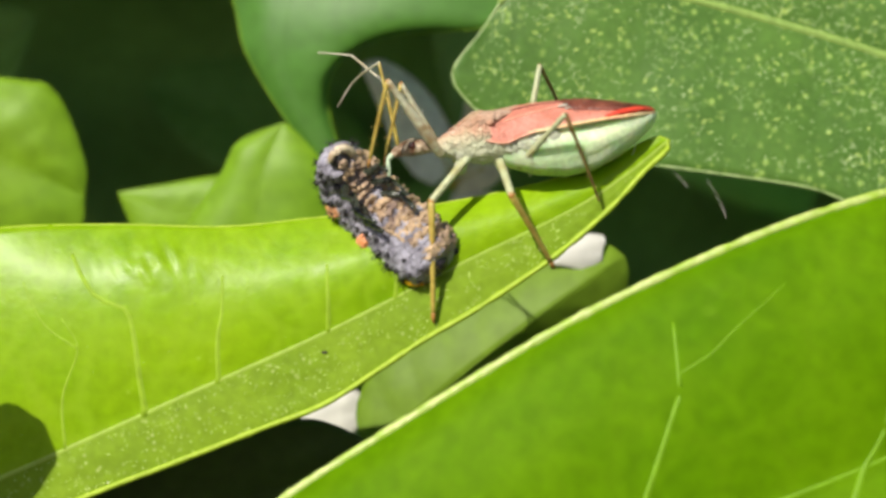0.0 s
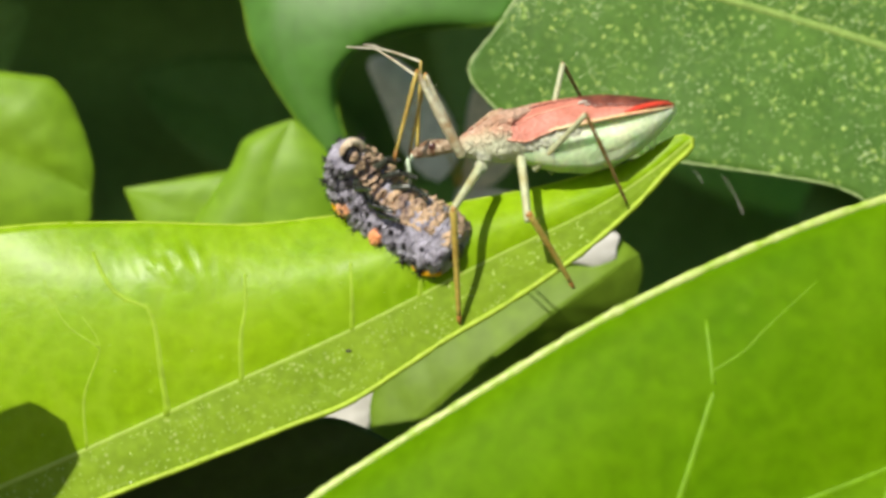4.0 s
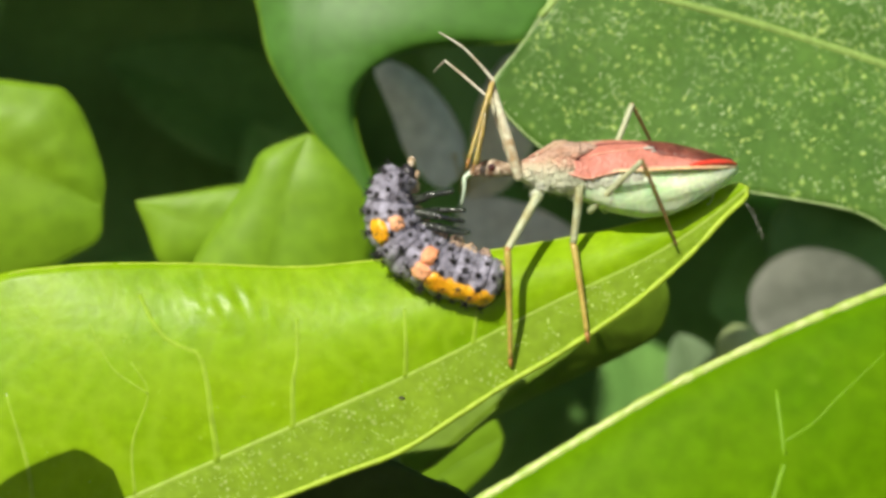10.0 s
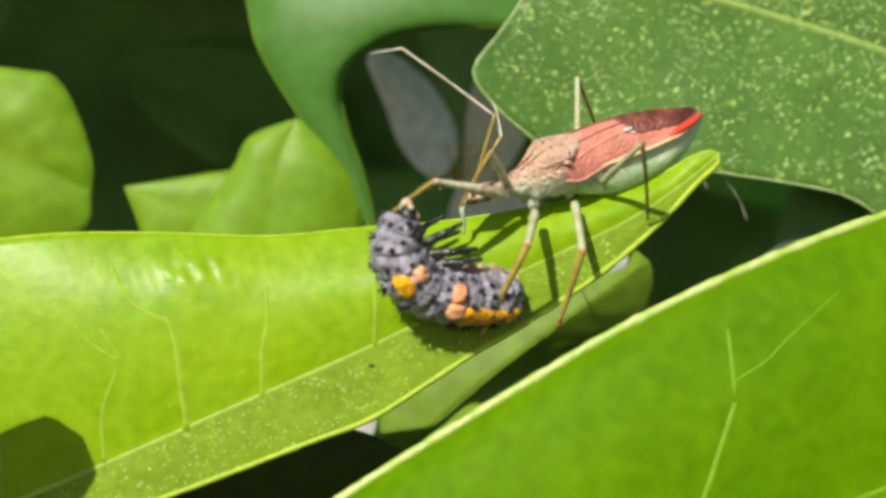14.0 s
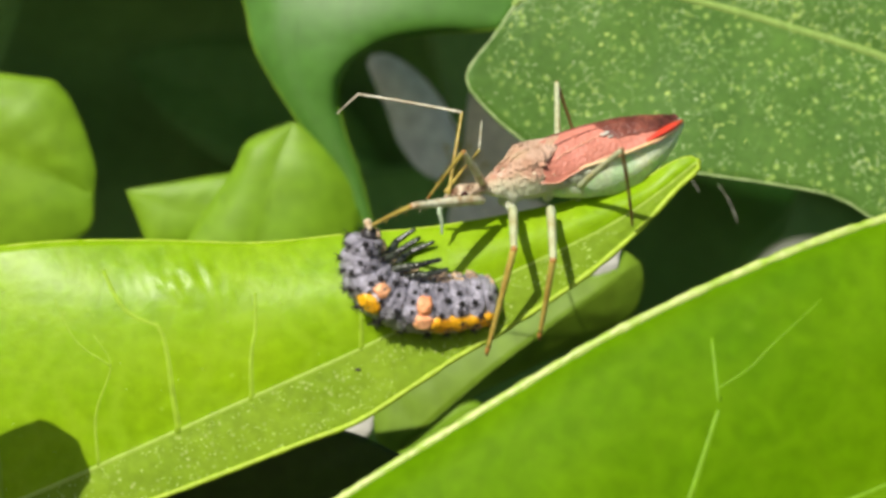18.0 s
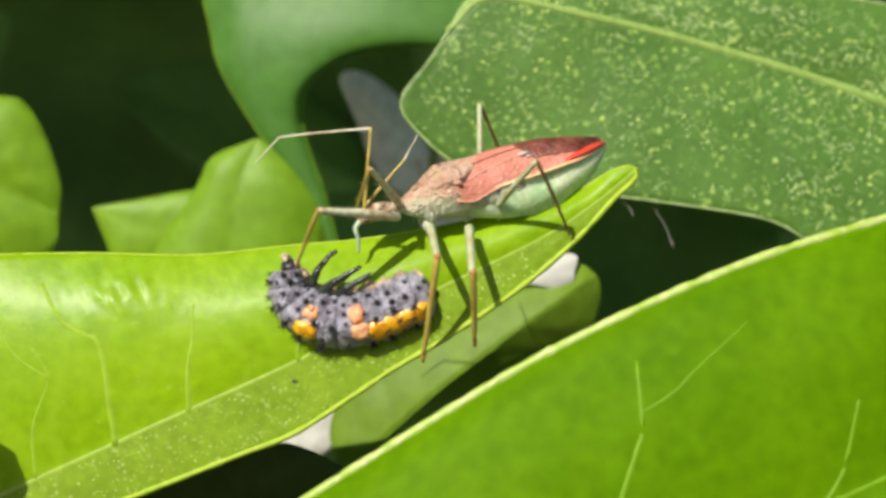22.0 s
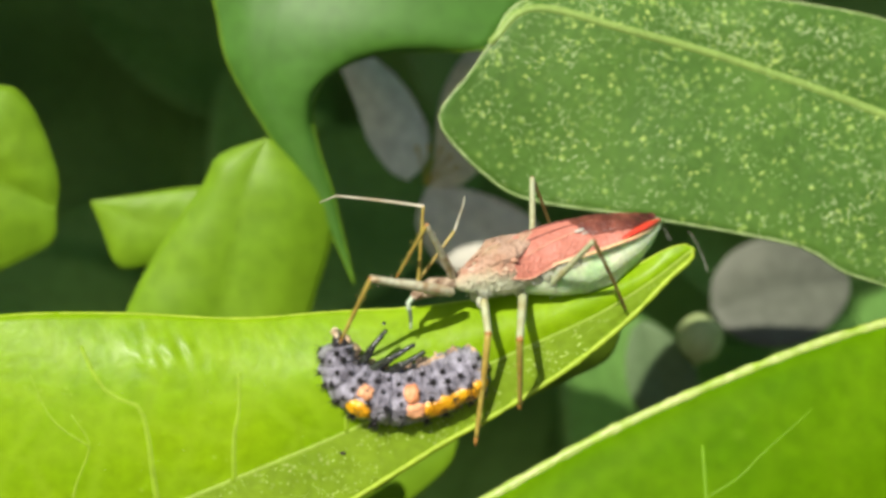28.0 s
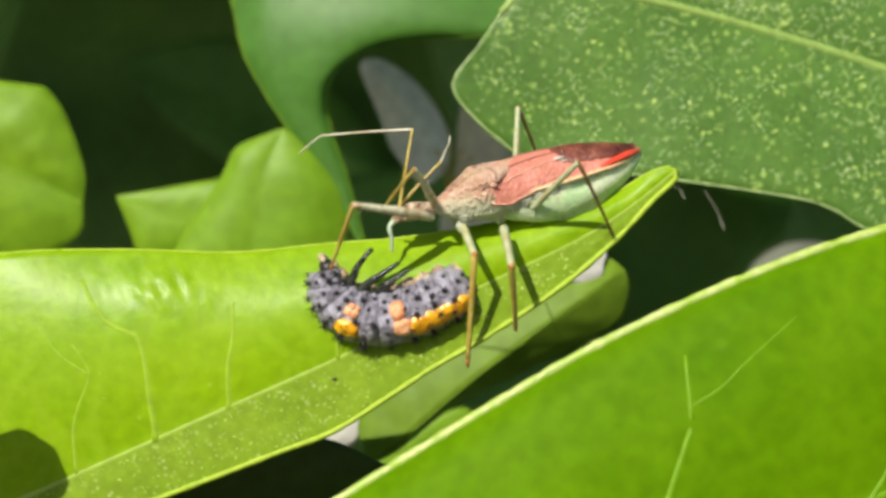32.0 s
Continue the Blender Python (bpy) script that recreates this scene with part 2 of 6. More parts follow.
THORAX = shader("thorax_mottled", (0.56, 0.40, 0.26), 0.6, 0.35, (0.58, 0.30, 0.21), 900, 1.0, 5000, 1.6, band=(-0.4, 0.6, (0.66, 0.68, 0.48)),
                specks=(0.72, 0.64, 0.46), speck_scale=2600, speck_cut=0.62)
PRONOTUM = shader("shield_tan_pink", (0.50, 0.29, 0.19), 0.6, 0.35, (0.70, 0.50, 0.38), 1300, 1.0, 5000, 1.6)
CREAM = shader("cream_pale_green", (0.70, 0.73, 0.54), 0.5, 0.4, (0.50, 0.54, 0.34), 1300, 0.9, 5000, 1.4, soft=0.4)
BELLY = shader("belly_mint_green", (0.50, 0.72, 0.38), 0.38, 0.5, (0.70, 0.78, 0.50), 900, 1.0, 4000, 0.4, coat=0.15, soft=0.7)
RIM = shader("belly_edge_orange", (0.78, 0.48, 0.24), 0.4, 0.4, (0.72, 0.62, 0.36), 900, 0.8, 4000, 0.2)
HEAD = shader("head_mottled_brown", (0.17, 0.075, 0.03), 0.4, 0.5, (0.78, 0.64, 0.46), 2400, 1.0, 6000, 1.2)
EYE = shader("eye_dark", (0.06, 0.015, 0.01), 0.2, 0.6, (0.03, 0.01, 0.01), 900, 0.5, 5000, 0.05, coat=0.5)
FEMUR = shader("leg_pale_green", (0.50, 0.57, 0.36), 0.4, 0.5, (0.40, 0.38, 0.18), 1100, 1.0, 5000, 0.6)
FEMUR_SPOT = shader("leg_spotted_tan", (0.70, 0.70, 0.50), 0.4, 0.5, (0.40, 0.26, 0.12), 1700, 0.9, 5000, 0.3)
TIBIA = shader("leg_amber_brown", (0.50, 0.40, 0.09), 0.32, 0.5, (0.36, 0.24, 0.045), 700, 0.9, 4000, 0.3, coat=0.2)
TIBIA_DARK = shader("leg_dark_brown", (0.24, 0.16, 0.05), 0.35, 0.5, (0.15, 0.09, 0.03), 700, 0.9, 4000, 0.3)
CLAW = shader("claw_orange_brown", (0.44, 0.22, 0.05), 0.4, 0.5, (0.3, 0.13, 0.03), 700, 0.9, 4000, 0.3)
ANTENNA = shader("antenna_pale", (0.74, 0.72, 0.58), 0.4, 0.5, (0.4, 0.3, 0.18), 500, 0.9, 4000, 0.1)
BEAK = shader("beak_pale_green", (0.5, 0.62, 0.44), 0.35, 0.5, (0.4, 0.5, 0.36), 700, 0.7, 4000, 0.1)

SKIN = shader("larva_slate_grey", (0.52, 0.50, 0.60), 0.4, 0.5, (0.08, 0.07, 0.09), 1500, 0.85, 6500, 1.6)
KNOB = shader("larva_knob_black", (0.016, 0.014, 0.016), 0.4, 0.5, (0.03, 0.026, 0.028), 900, 0.8, 4000, 0.3)
SALMON = shader("larva_salmon_spot", (0.86, 0.43, 0.22), 0.5, 0.4, (0.7, 0.2, 0.06), 900, 0.7, 4000, 0.5)
AMBER = shader("larva_amber_spot", (0.84, 0.43, 0.012), 0.32, 0.5, (0.72, 0.27, 0.01), 1400, 0.8, 4000, 0.4, coat=0.3)
UNDER = shader("larva_belly_tan", (0.70, 0.50, 0.30), 0.45, 0.4, (0.16, 0.11, 0.11), 1500, 0.85, 5000, 1.2)
LARVA_LEG = shader("larva_leg_black", (0.014, 0.016, 0.013), 0.25, 0.6, (0.06, 0.075, 0.05), 900, 0.6, 4000, 0.4, coat=0.3)
COLLAR = shader("larva_collar_cream", (0.72, 0.62, 0.45), 0.5, 0.4, (0.4, 0.28, 0.16), 1500, 0.9, 5000, 0.6)
GLINT = shader("glint_pale_yellow", (0.72, 0.76, 0.45), 0.3, 0.5, (0.6, 0.66, 0.3), 900, 0.6, 4000, 0.2, coat=0.4)
SCAB = shader("scab_dark_brown", (0.03, 0.035, 0.012), 0.6, 0.3, (0.06, 0.06, 0.02), 2000, 0.8, 6000, 0.5)


# ---- geometry helpers (everything below is authored in millimetres) ----
def spline(points, n):
    """n + 1 places evenly spaced along a smooth curve through the points."""
    p = [Vector(q) for q in points]
    p = [2 * p[0] - p[1]] + p + [2 * p[-1] - p[-2]]
    fine = []
    for i in range(1, len(p) - 2):
        for k in range(16):
            t = k / 16
            a, b, c, d = p[i - 1:i + 3]
            fine.append(0.5 * (2 * b + (c - a) * t + (2 * a - 5 * b + 4 * c - d) * t * t + (3 * b - a - 3 * c + d) * t ** 3))
    fine.append(p[-2])
    run = [0.0]
    for a, b in zip(fine, fine[1:]):
        run.append(run[-1] + (b - a).length)
    res, k = [], 0
    for i in range(n + 1):
        s = run[-1] * i / n
        while k < len(run) - 2 and run[k + 1] < s:
            k += 1
        w = (s - run[k]) / max(run[k + 1] - run[k], 1e-9)
        res.append(fine[k].lerp(fine[k + 1], min(max(w, 0), 1)))
    return res


def mesh_of(name, verts, faces, material, smooth=True):
    me = bpy.data.meshes.new(name)
    me.from_pydata([tuple(c * MM for c in v) for v in verts], [], faces)
    me.materials.append(material)
    if smooth:
        for f in me.polygons:
            f.use_smooth = True
    me.validate()
    return me


def part(name, me, parent, label="", m=None):
    ob = new(name, me)
    ob.parent = parent
    if m is not None:
        ob.matrix_basis = m
    if label:
        ob["label"] = label
    return ob


def thing(name, label, category, group="", kind="", m=None):
    ob = new(name)
    ob.empty_display_size = 0.001
    if m is not None:
        ob.matrix_basis = m
    return tagged(ob, label, category, group, kind)


def tube_data(points, radii, sides=8, squash=1.0):
    """A tube along a line of places, with a radius at each and rounded ends."""
    pts = [Vector(p) for p in points]
    verts, faces = [], []
    up = Vector((0, 0, 1))
    for i, p in enumerate(pts):
        d = (pts[min(i + 1, len(pts) - 1)] - pts[max(i - 1, 0)])
        d = d.normalized() if d.length > 1e-9 else Vector((1, 0, 0))
        if abs(d.dot(up)) > 0.95:
            up = Vector((0, 1, 0))
        a = d.cross(up).normalized()
        b = a.cross(d)
        for k in range(sides):
            w = 2 * math.pi * k / sides
            verts.append(p + (a * math.cos(w) + b * math.sin(w) * squash) * radii[i])
    for i in range(len(pts) - 1):
        for k in range(sides):
            k2 = (k + 1) % sides
            faces.append((i * sides + k, i * sides + k2, (i + 1) * sides + k2, (i + 1) * sides + k))
    e = len(pts) - 1
    verts += [pts[0] - (pts[1] - pts[0]).normalized() * radii[0] * 0.6, pts[e] + (pts[e] - pts[e - 1]).normalized() * radii[e] * 0.6]
    for k in range(sides):
        k2 = (k + 1) % sides
        faces.append((k2, k, len(verts) - 2))
        faces.append((e * sides + k, e * sides + k2, len(verts) - 1))
    return verts, faces


def tube(name, points, radii, material, sides=8, squash=1.0):
    v, f = tube_data(points, radii, sides, squash)
    return mesh_of(name, v, f, material)


def loft(name, sections, material, sides=24, wobble=0.0):
    """Rings (x, y, z, half width, half height, power) along x, closed at both ends."""
    verts, faces = [], []
    for x, y, z, ry, rz, pw in sections:
        for k in range(sides):
            w = 2 * math.pi * k / sides
            c, s = math.cos(w), math.sin(w)
            cc, ss = math.copysign(abs(c) ** pw, c), math.copysign(abs(s) ** pw, s)
            q = Vector((x, y + ry * cc, z + rz * ss))
            if wobble:
                q += (q - Vector((x, y, z))) * wobble * noise.noise(q * 2.2)
            verts.append(q)
    n = len(sections)
    for i in range(n - 1):
        for k in range(sides):
            k2 = (k + 1) % sides
            faces.append((i * sides + k, (i + 1) * sides + k, (i + 1) * sides + k2, i * sides + k2))
    verts += [Vector(sections[0][:3]), Vector(sections[-1][:3])]
    for k in range(sides):
        k2 = (k + 1) % sides
        faces.append((k, k2, len(verts) - 2))
        faces.append(((n - 1) * sides + k2, (n - 1) * sides + k, len(verts) - 1))
    return mesh_of(name, verts, faces, material)


def ball(name, rx, ry, rz, material, rings=8, sides=12, rough=0.0):
    verts, faces = [Vector((0, 0, rz))], []
    for i in range(1, rings):
        a = math.pi * i / rings
        for k in range(sides):
            w = 2 * math.pi * k / sides
            v = Vector((rx * math.sin(a) * math.cos(w), ry * math.sin(a) * math.sin(w), rz * math.cos(a)))
            verts.append(v * (1 + rough * noise.noise(v * 5)))
    verts.append(Vector((0, 0, -rz)))
    for k in range(sides):
        k2 = (k + 1) % sides
        faces.append((0, 1 + k, 1 + k2))
        for i in range(rings - 2):
            a, b = 1 + i * sides, 1 + (i + 1) * sides
            faces.append((a + k, b + k, b + k2, a + k2))
        a = 1 + (rings - 2) * sides
        faces.append((len(verts) - 1, a + k2, a + k))
    return mesh_of(name, verts, faces, material)


class Blade:
    """The surface of a leaf between a midrib and two edges: at(u, v), u along it, v across from -1 to 1."""

    def __init__(self, mid, up, lo, n=64, arch=(0.4, 0.4), quilt=0.12, ribs=9, seed=0.0, ripple=0.25, wrinkle=None, roll=1.0, rim=0.0):
        self.n, self.roll, self.rim = n, roll, rim
        self.mid, self.up, self.lo = spline(mid, n), spline(up, n), spline(lo, n)
        self.arch, self.quilt, self.ribs, self.seed, self.ripple, self.wrinkle = arch, quilt, ribs, seed, ripple, wrinkle

    def flat(self, i, v):
        e = self.up if v >= 0 else self.lo
        return self.mid[i].lerp(e[i], abs(v))

    def at(self, u, v):
        x = min(max(u, 0), 1) * self.n
        i = min(int(x), self.n - 1)
        w = x - i
        p = self.flat(i, v).lerp(self.flat(i + 1, v), w)
        along = (self.mid[i + 1] - self.mid[i]).normalized()
        side = (self.up[i] - self.mid[i]) if v >= 0 else (self.mid[i] - self.lo[i])
        if side.length < 1e-6:
            return p
        if v > 0:
            p.y += (v ** self.roll - v) * side.y + self.rim * max(0.0, (v - 0.84) / 0.16) ** 2
        nor = along.cross(side.normalized())
        if nor.y > 0:
            nor = -nor
        wide = min(side.length / 6, 1)
        s = abs(v)
        h = self.arch[0 if v >= 0 else 1] * math.sin(math.pi * min(s, 1)) * wide
        vein = abs(math.sin(math.pi * ((u - 0.12 * s) * self.ribs)))
        h += self.quilt * (vein ** 0.5 - 0.6) * math.sin(math.pi * min(s * 0.95 + 0.03, 1)) * wide
        h += self.ripple * noise.noise(Vector((u * 7, v * 2.2, self.seed))) * s * wide
        if self.wrinkle:
            wu, wv, du, dv, deep = self.wrinkle
            fall = math.exp(-((u - wu) / du) ** 2 - ((v - wv) / dv) ** 2)
            if fall > 0.01:
                h += deep * fall * (0.6 + noise.noise(Vector((u * 130, v * 15, 5.0))) + 0.5 * noise.noise(Vector((u * 240, v * 30, 9.0))))
        return p + nor * h


def leaf(name, label, blade, material, vein_material, margin_material, nv=14, thick=0.22, ribs=(), rib_to=0.82,
         midrib=(0.34, 0.1), vein_r=0.09, margin_r=0.09, group="leaves of the shrub", kind="", sides=(1, -1), category="leaf", veins=(), sink=0.6, dusty=None, side_material=None):
    root = thing(name, label, category, group, kind)
    n = blade.n
    verts, faces = [], []
    cols = 2 * nv + 1
    for i in range(n + 1):
        for j in range(cols):
            verts.append(blade.at(i / n, (j - nv) / nv))
    top = len(verts)
    for k in range(top):
        i, j = divmod(k, cols)
        rim = 0.35 if j in (0, cols - 1) else 1.0
        verts.append(verts[k] + Vector((0, thick * rim, -0.1 * thick)))
    for i in range(n):
        for j in range(cols - 1):
            a = i * cols + j
            faces.append((a, a + 1, a + cols + 1, a + cols))
            faces.append((top + a, top + a + cols, top + a + cols + 1, top + a + 1))
        for j in (0, cols - 1):
            a = i * cols + j
            faces.append((a, a + cols, top + a + cols, top + a) if j == 0 else (a, top + a, top + a + cols, a + cols))
    me = mesh_of("blade", verts, faces, material)
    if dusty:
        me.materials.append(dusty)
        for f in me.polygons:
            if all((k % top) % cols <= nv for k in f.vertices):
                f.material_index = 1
    part("blade", me, root)
    line = [blade.at(k / 60, 0) + Vector((0, sink * (midrib[0] + (midrib[1] - midrib[0]) * k / 60), 0)) for k in range(61)]
    part("midrib", tube("midrib", line, [midrib[0] + (midrib[1] - midrib[0]) * k / 60 for k in range(61)], vein_material, 14), root,
         "pale raised midrib")
    for s in sides:
        wide = margin_r if isinstance(margin_r, float) else margin_r[0 if s > 0 else 1]
        line = [blade.at(k / 160, s * 0.99) + Vector((0, 0.3 * thick, 0)) for k in range(161)]
        r = [wide * (1 + 0.45 * noise.noise(Vector((k * 0.55, s * 3, blade.seed)))) for k in range(161)]
        part("margin", tube("margin", line, r, margin_material, 6), root, "thin yellowish leaf margin")
    for path in veins:
        thin = 1.0
        if isinstance(path[0], float):
            thin, path = path[0], path[1:]
        knots = spline([(u, v, 0) for u, v in path], 16)
        line = [blade.at(q.x, q.y) + Vector((0, sink * thin * vein_r * (1 - 0.6 * k / 16), 0)) for k, q in enumerate(knots)]
        part("vein", tube("vein", line, [thin * vein_r * (1 - 0.6 * k / 16) for k in range(17)], side_material or vein_material, 16), root)
    for u, s, lean in ribs:
        line, r = [], []
        for k in range(15):
            w = k / 14
            v = s * w * rib_to
            line.append(blade.at(u + lean * w + 0.003 * math.sin(7 * w + u * 20), v) + Vector((0, sink * vein_r * (1 - 0.75 * w), 0)))
            r.append(vein_r * (1 - 0.75 * w))
        part("vein", tube("vein", line, r, side_material or vein_material, 6), root)
    return root


# ---- the leaves ----
main_blade = Blade(
    [(-48.3, 3.0, -23.0), (-35.1, 0.6, -17.5), (-27.6, 0.0, -14.0), (-22.0, 0.0, -11.6), (-14.2, 0.0, -8.1), (-6.4, 0.0, -4.6), (1.1, 0.0, -0.8), (7.1, 0.0, 2.1), (10.2, 0.0, 4.1), (12.5, 0.0, 6.0)],
    [(-48.3, 3.0, -23.0), (-43.2, 2.0, -12.4), (-38.1, 2.0, -4.3), (-30.0, 2.0, 0.2), (-25.3, 2.0, 1.3), (-18.9, 2.25, 1.5), (-12.5, 2.25, 1.3), (-7.3, 2.0, 1.8), (-2.1, 1.5, 2.3), (3.7, 1.25, 3.3), (8.8, 0.75, 4.6), (10.9, 0.3, 5.8), (12.0, 0.1, 6.2), (12.5, 0.0, 6.0)],
    [(-48.3, 3.0, -23.0), (-41.6, 1.2, -23.4), (-35.5, 0.2, -21.0), (-28.0, -0.4, -17.3), (-19.6, -0.6, -13.6), (-14.9, -0.6, -11.8), (-9.6, -0.6, -9.75), (-6.5, -0.6, -8.55), (-3.5, -0.6, -6.65), (-1.0, -0.6, -5.0), (2.1, -0.5, -3.2), (6.1, -0.4, -0.5), (9.2, -0.2, 2.15), (11.2, -0.1, 4.3), (12.4, 0.0, 5.4), (12.5, 0.0, 6.0)],
    n=300, arch=(0.3, 0.1), quilt=0.05, ribs=11, ripple=0.3, roll=2.2)
# crinkled skin near the upper edge
u, v = min(((0.3 + 0.003 * a, 0.02 * b) for a in range(130) for b in range(50)), key=lambda q: (main_blade.at(*q) - Vector((-16.6, 1.2, -0.9))).length)
main_blade.wrinkle = (u, v, 0.032, 0.15, 0.17)
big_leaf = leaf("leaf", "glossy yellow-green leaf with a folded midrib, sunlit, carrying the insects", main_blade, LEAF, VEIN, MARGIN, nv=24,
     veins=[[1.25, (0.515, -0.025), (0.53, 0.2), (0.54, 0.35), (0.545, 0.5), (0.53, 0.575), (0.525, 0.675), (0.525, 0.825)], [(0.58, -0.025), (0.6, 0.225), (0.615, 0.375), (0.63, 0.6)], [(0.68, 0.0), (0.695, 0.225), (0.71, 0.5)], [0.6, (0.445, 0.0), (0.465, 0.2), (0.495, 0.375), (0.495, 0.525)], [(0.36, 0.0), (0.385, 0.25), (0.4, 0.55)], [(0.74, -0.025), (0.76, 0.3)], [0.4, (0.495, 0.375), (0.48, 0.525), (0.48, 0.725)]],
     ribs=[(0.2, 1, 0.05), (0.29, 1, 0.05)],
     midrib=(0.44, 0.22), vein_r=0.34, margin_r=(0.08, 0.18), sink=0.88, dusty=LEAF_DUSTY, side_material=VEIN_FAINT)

low_blade = Blade(
    [(-19.9, -4.0, -22.2), (-7.9, -6.0, -19.9), (3.4, -7.0, -16.8), (14.6, -7.0, -13.4), (26.1, -6.5, -8.8), (38.4, -5.0, -2.3), (48.6, -1.0, 3.4)],
    [(-19.9, -4.0, -22.2), (-14.0, -4.0, -17.5), (-10.5, -4.0, -14.9), (-7.6, -4.0, -12.6), (-3.7, -4.0, -10.1), (0.7, -4.0, -7.4), (6.6, -4.0, -3.9), (12.5, -4.0, -1.0), (18.3, -4.0, 1.4), (23.3, -4.0, 3.0), (30.6, -3.0, 4.8), (40.3, -2.0, 5.5), (48.6, -1.0, 3.4)],
    [(-19.9, -4.0, -22.2), (-9.1, -8.0, -26.4), (3.1, -11.0, -27.7), (15.9, -12.0, -26.0), (29.4, -11.0, -18.6), (39.3, -8.0, -8.8), (48.6, -1.0, 3.4)],
    n=80, arch=(0.8, 0.6), quilt=0.1, ribs=8, seed=3.0, ripple=0.25, rim=0.7)
lower_leaf = leaf("leaf", "bright green smooth leaf with a pale cut-like margin, sunlit", low_blade, LEAF_LOW, VEIN_LOW, MARGIN_PALE, nv=16,
                  veins=[[(0.425, 0.15), (0.445, 0.3), (0.475, 0.525), (0.48, 0.6), (0.485, 0.7), (0.49, 0.8)], [0.32, (0.48, 0.6), (0.505, 0.625), (0.525, 0.675), (0.56, 0.75), (0.57, 0.775)], [(0.555, -0.125), (0.575, 0.0), (0.595, 0.1), (0.62, 0.325)]],
                  ribs=[(0.1, 1, 0.04), (0.68, 1, 0.05), (0.76, 1, 0.04), (0.3, -1, 0.05), (0.5, -1, 0.05), (0.7, -1, 0.05)],
                  midrib=(0.4, 0.1), vein_r=0.28, margin_r=(0.3, 0.12), sink=0.78)

right_blade = Blade(
    [(4.2, 19.0, 17.5), (7.1, 19.5, 20.0), (13.6, 19.5, 18.8), (21.8, 20.0, 16.9), (32.0, 20.0, 13.8), (41.4, 20.0, 10.1), (53.6, 20.0, 4.4)],
    [(4.2, 19.0, 17.5), (6.1, 20.0, 20.3), (11.1, 21.0, 21.8), (21.3, 21.0, 21.6), (32.4, 21.0, 20.5), (41.9, 21.0, 17.3), (53.6, 20.0, 4.4)],
    [(4.2, 19.0, 17.5), (2.6, 19.0, 15.1), (0.8, 19.0, 12.7), (1.2, 19.0, 11.1), (4.0, 19.0, 8.4), (7.2, 19.0, 6.7), (15.6, 18.0, 5.7), (24.9, 18.0, 4.3), (27.7, 18.0, 3.5), (31.2, 18.0, 1.8), (40.4, 18.0, 0.4), (53.6, 20.0, 4.4)],
    n=80, arch=(0.5, 0.5), quilt=0.15, ribs=9, seed=7.0, ripple=0.4)
right_leaf = leaf("leaf", "dull green leaf dusted with pale specks, blunt tip", right_blade, LEAF_DULL, VEIN_DULL, MARGIN_DULL, nv=16,
     midrib=(0.3, 0.55), vein_r=0.07, margin_r=0.1)
for a, b in ([(16.3, 18.5, 5.4), (17.2, 18.0, 4.3)], [(18.7, 18.5, 4.9), (19.9, 17.5, 2.1)]):
    m = Vector(a).lerp(Vector(b), 0.5) + Vector((0.1, 0, 0.15))
    part("stray_fibre", tube("stray_fibre", spline([a, m, b], 8), [0.012] * 5 + [0.014, 0.018, 0.022, 0.018], FIBRE, 6), right_leaf, "pale stray fibre hanging from the edge")



def flecks(root, blade, count, seed, us, vs, size, material, label):
    """Many small dry flecks lying on a leaf, as one part."""
    rng = random.Random(seed)
    verts, faces = [], []
    while count > 0:
        u, v = rng.uniform(*us), rng.uniform(*vs)
        if noise.noise(Vector((u * 16, v * 5, seed))) < rng.uniform(-0.5, 0.35):
            continue
        count -= 1
        c = blade.at(u, v)
        a = (blade.at(u + 0.004, v) - c).normalized()
        b = (blade.at(u, v + 0.02) - c).normalized()
        w = rng.uniform(0, 6.28)
        d, e = a * math.cos(w) + b * math.sin(w), b * math.cos(w) - a * math.sin(w)
        p, q = size * rng.uniform(0.25, 1.2), size * rng.uniform(0.2, 0.55)
        k = len(verts)
        verts += [c + d * p, c + e * q, c - d * p, c - e * q, c + Vector((0, -0.05, 0))]
        faces += [(k, k + 1, k + 4), (k + 1, k + 2, k + 4), (k + 2, k + 3, k + 4), (k + 3, k, k + 4)]
    return tagged(part("dust", mesh_of("dust", verts, faces, material, False), root, label), kind="stuff")


flecks(big_leaf, main_blade, 480, 9, (0.36, 0.9), (-0.93, -0.06), 0.1, FLECK, "pale dust flecks")
flecks(big_leaf, main_blade, 45, 12, (0.3, 0.8), (0.05, 0.9), 0.07, FLECK, "pale dust flecks")
flecks(right_leaf, right_blade, 5200, 5, (0.02, 0.95), (-0.97, 0.9), 0.14, FLECK_DULL, "pale yellow-green flecks")
flecks(right_leaf, right_blade, 420, 8, (0.02, 0.7), (-0.8, 0.9), 0.24, FLECK, "larger pale flecks")
# tiny pale balls: dewdrop glints put into colour
for u, v, r in ((0.435, -0.985, 0.14), (0.47, -0.9, 0.07), (0.36, 0.62, 0.09), (0.40, 0.55, 0.05)):
    part("glint_speck", ball("glint_speck", r, r, r, GLINT, 7, 10, 0.2), big_leaf, "tiny pale speck standing for a dewdrop glint", Matrix.Translation(main_blade.at(u, v) * MM))
u, v = min(((0.45 + 0.002 * a, -0.02 * b) for a in range(150) for b in range(50)), key=lambda q: (main_blade.at(*q) - Vector((-6.55, -0.1, -5.75))).length)
part("scab", ball("scab", 0.2, 0.05, 0.11, SCAB, 7, 12, 0.3), big_leaf, "tiny dark scab", Matrix.Translation(main_blade.at(u, v) * MM))
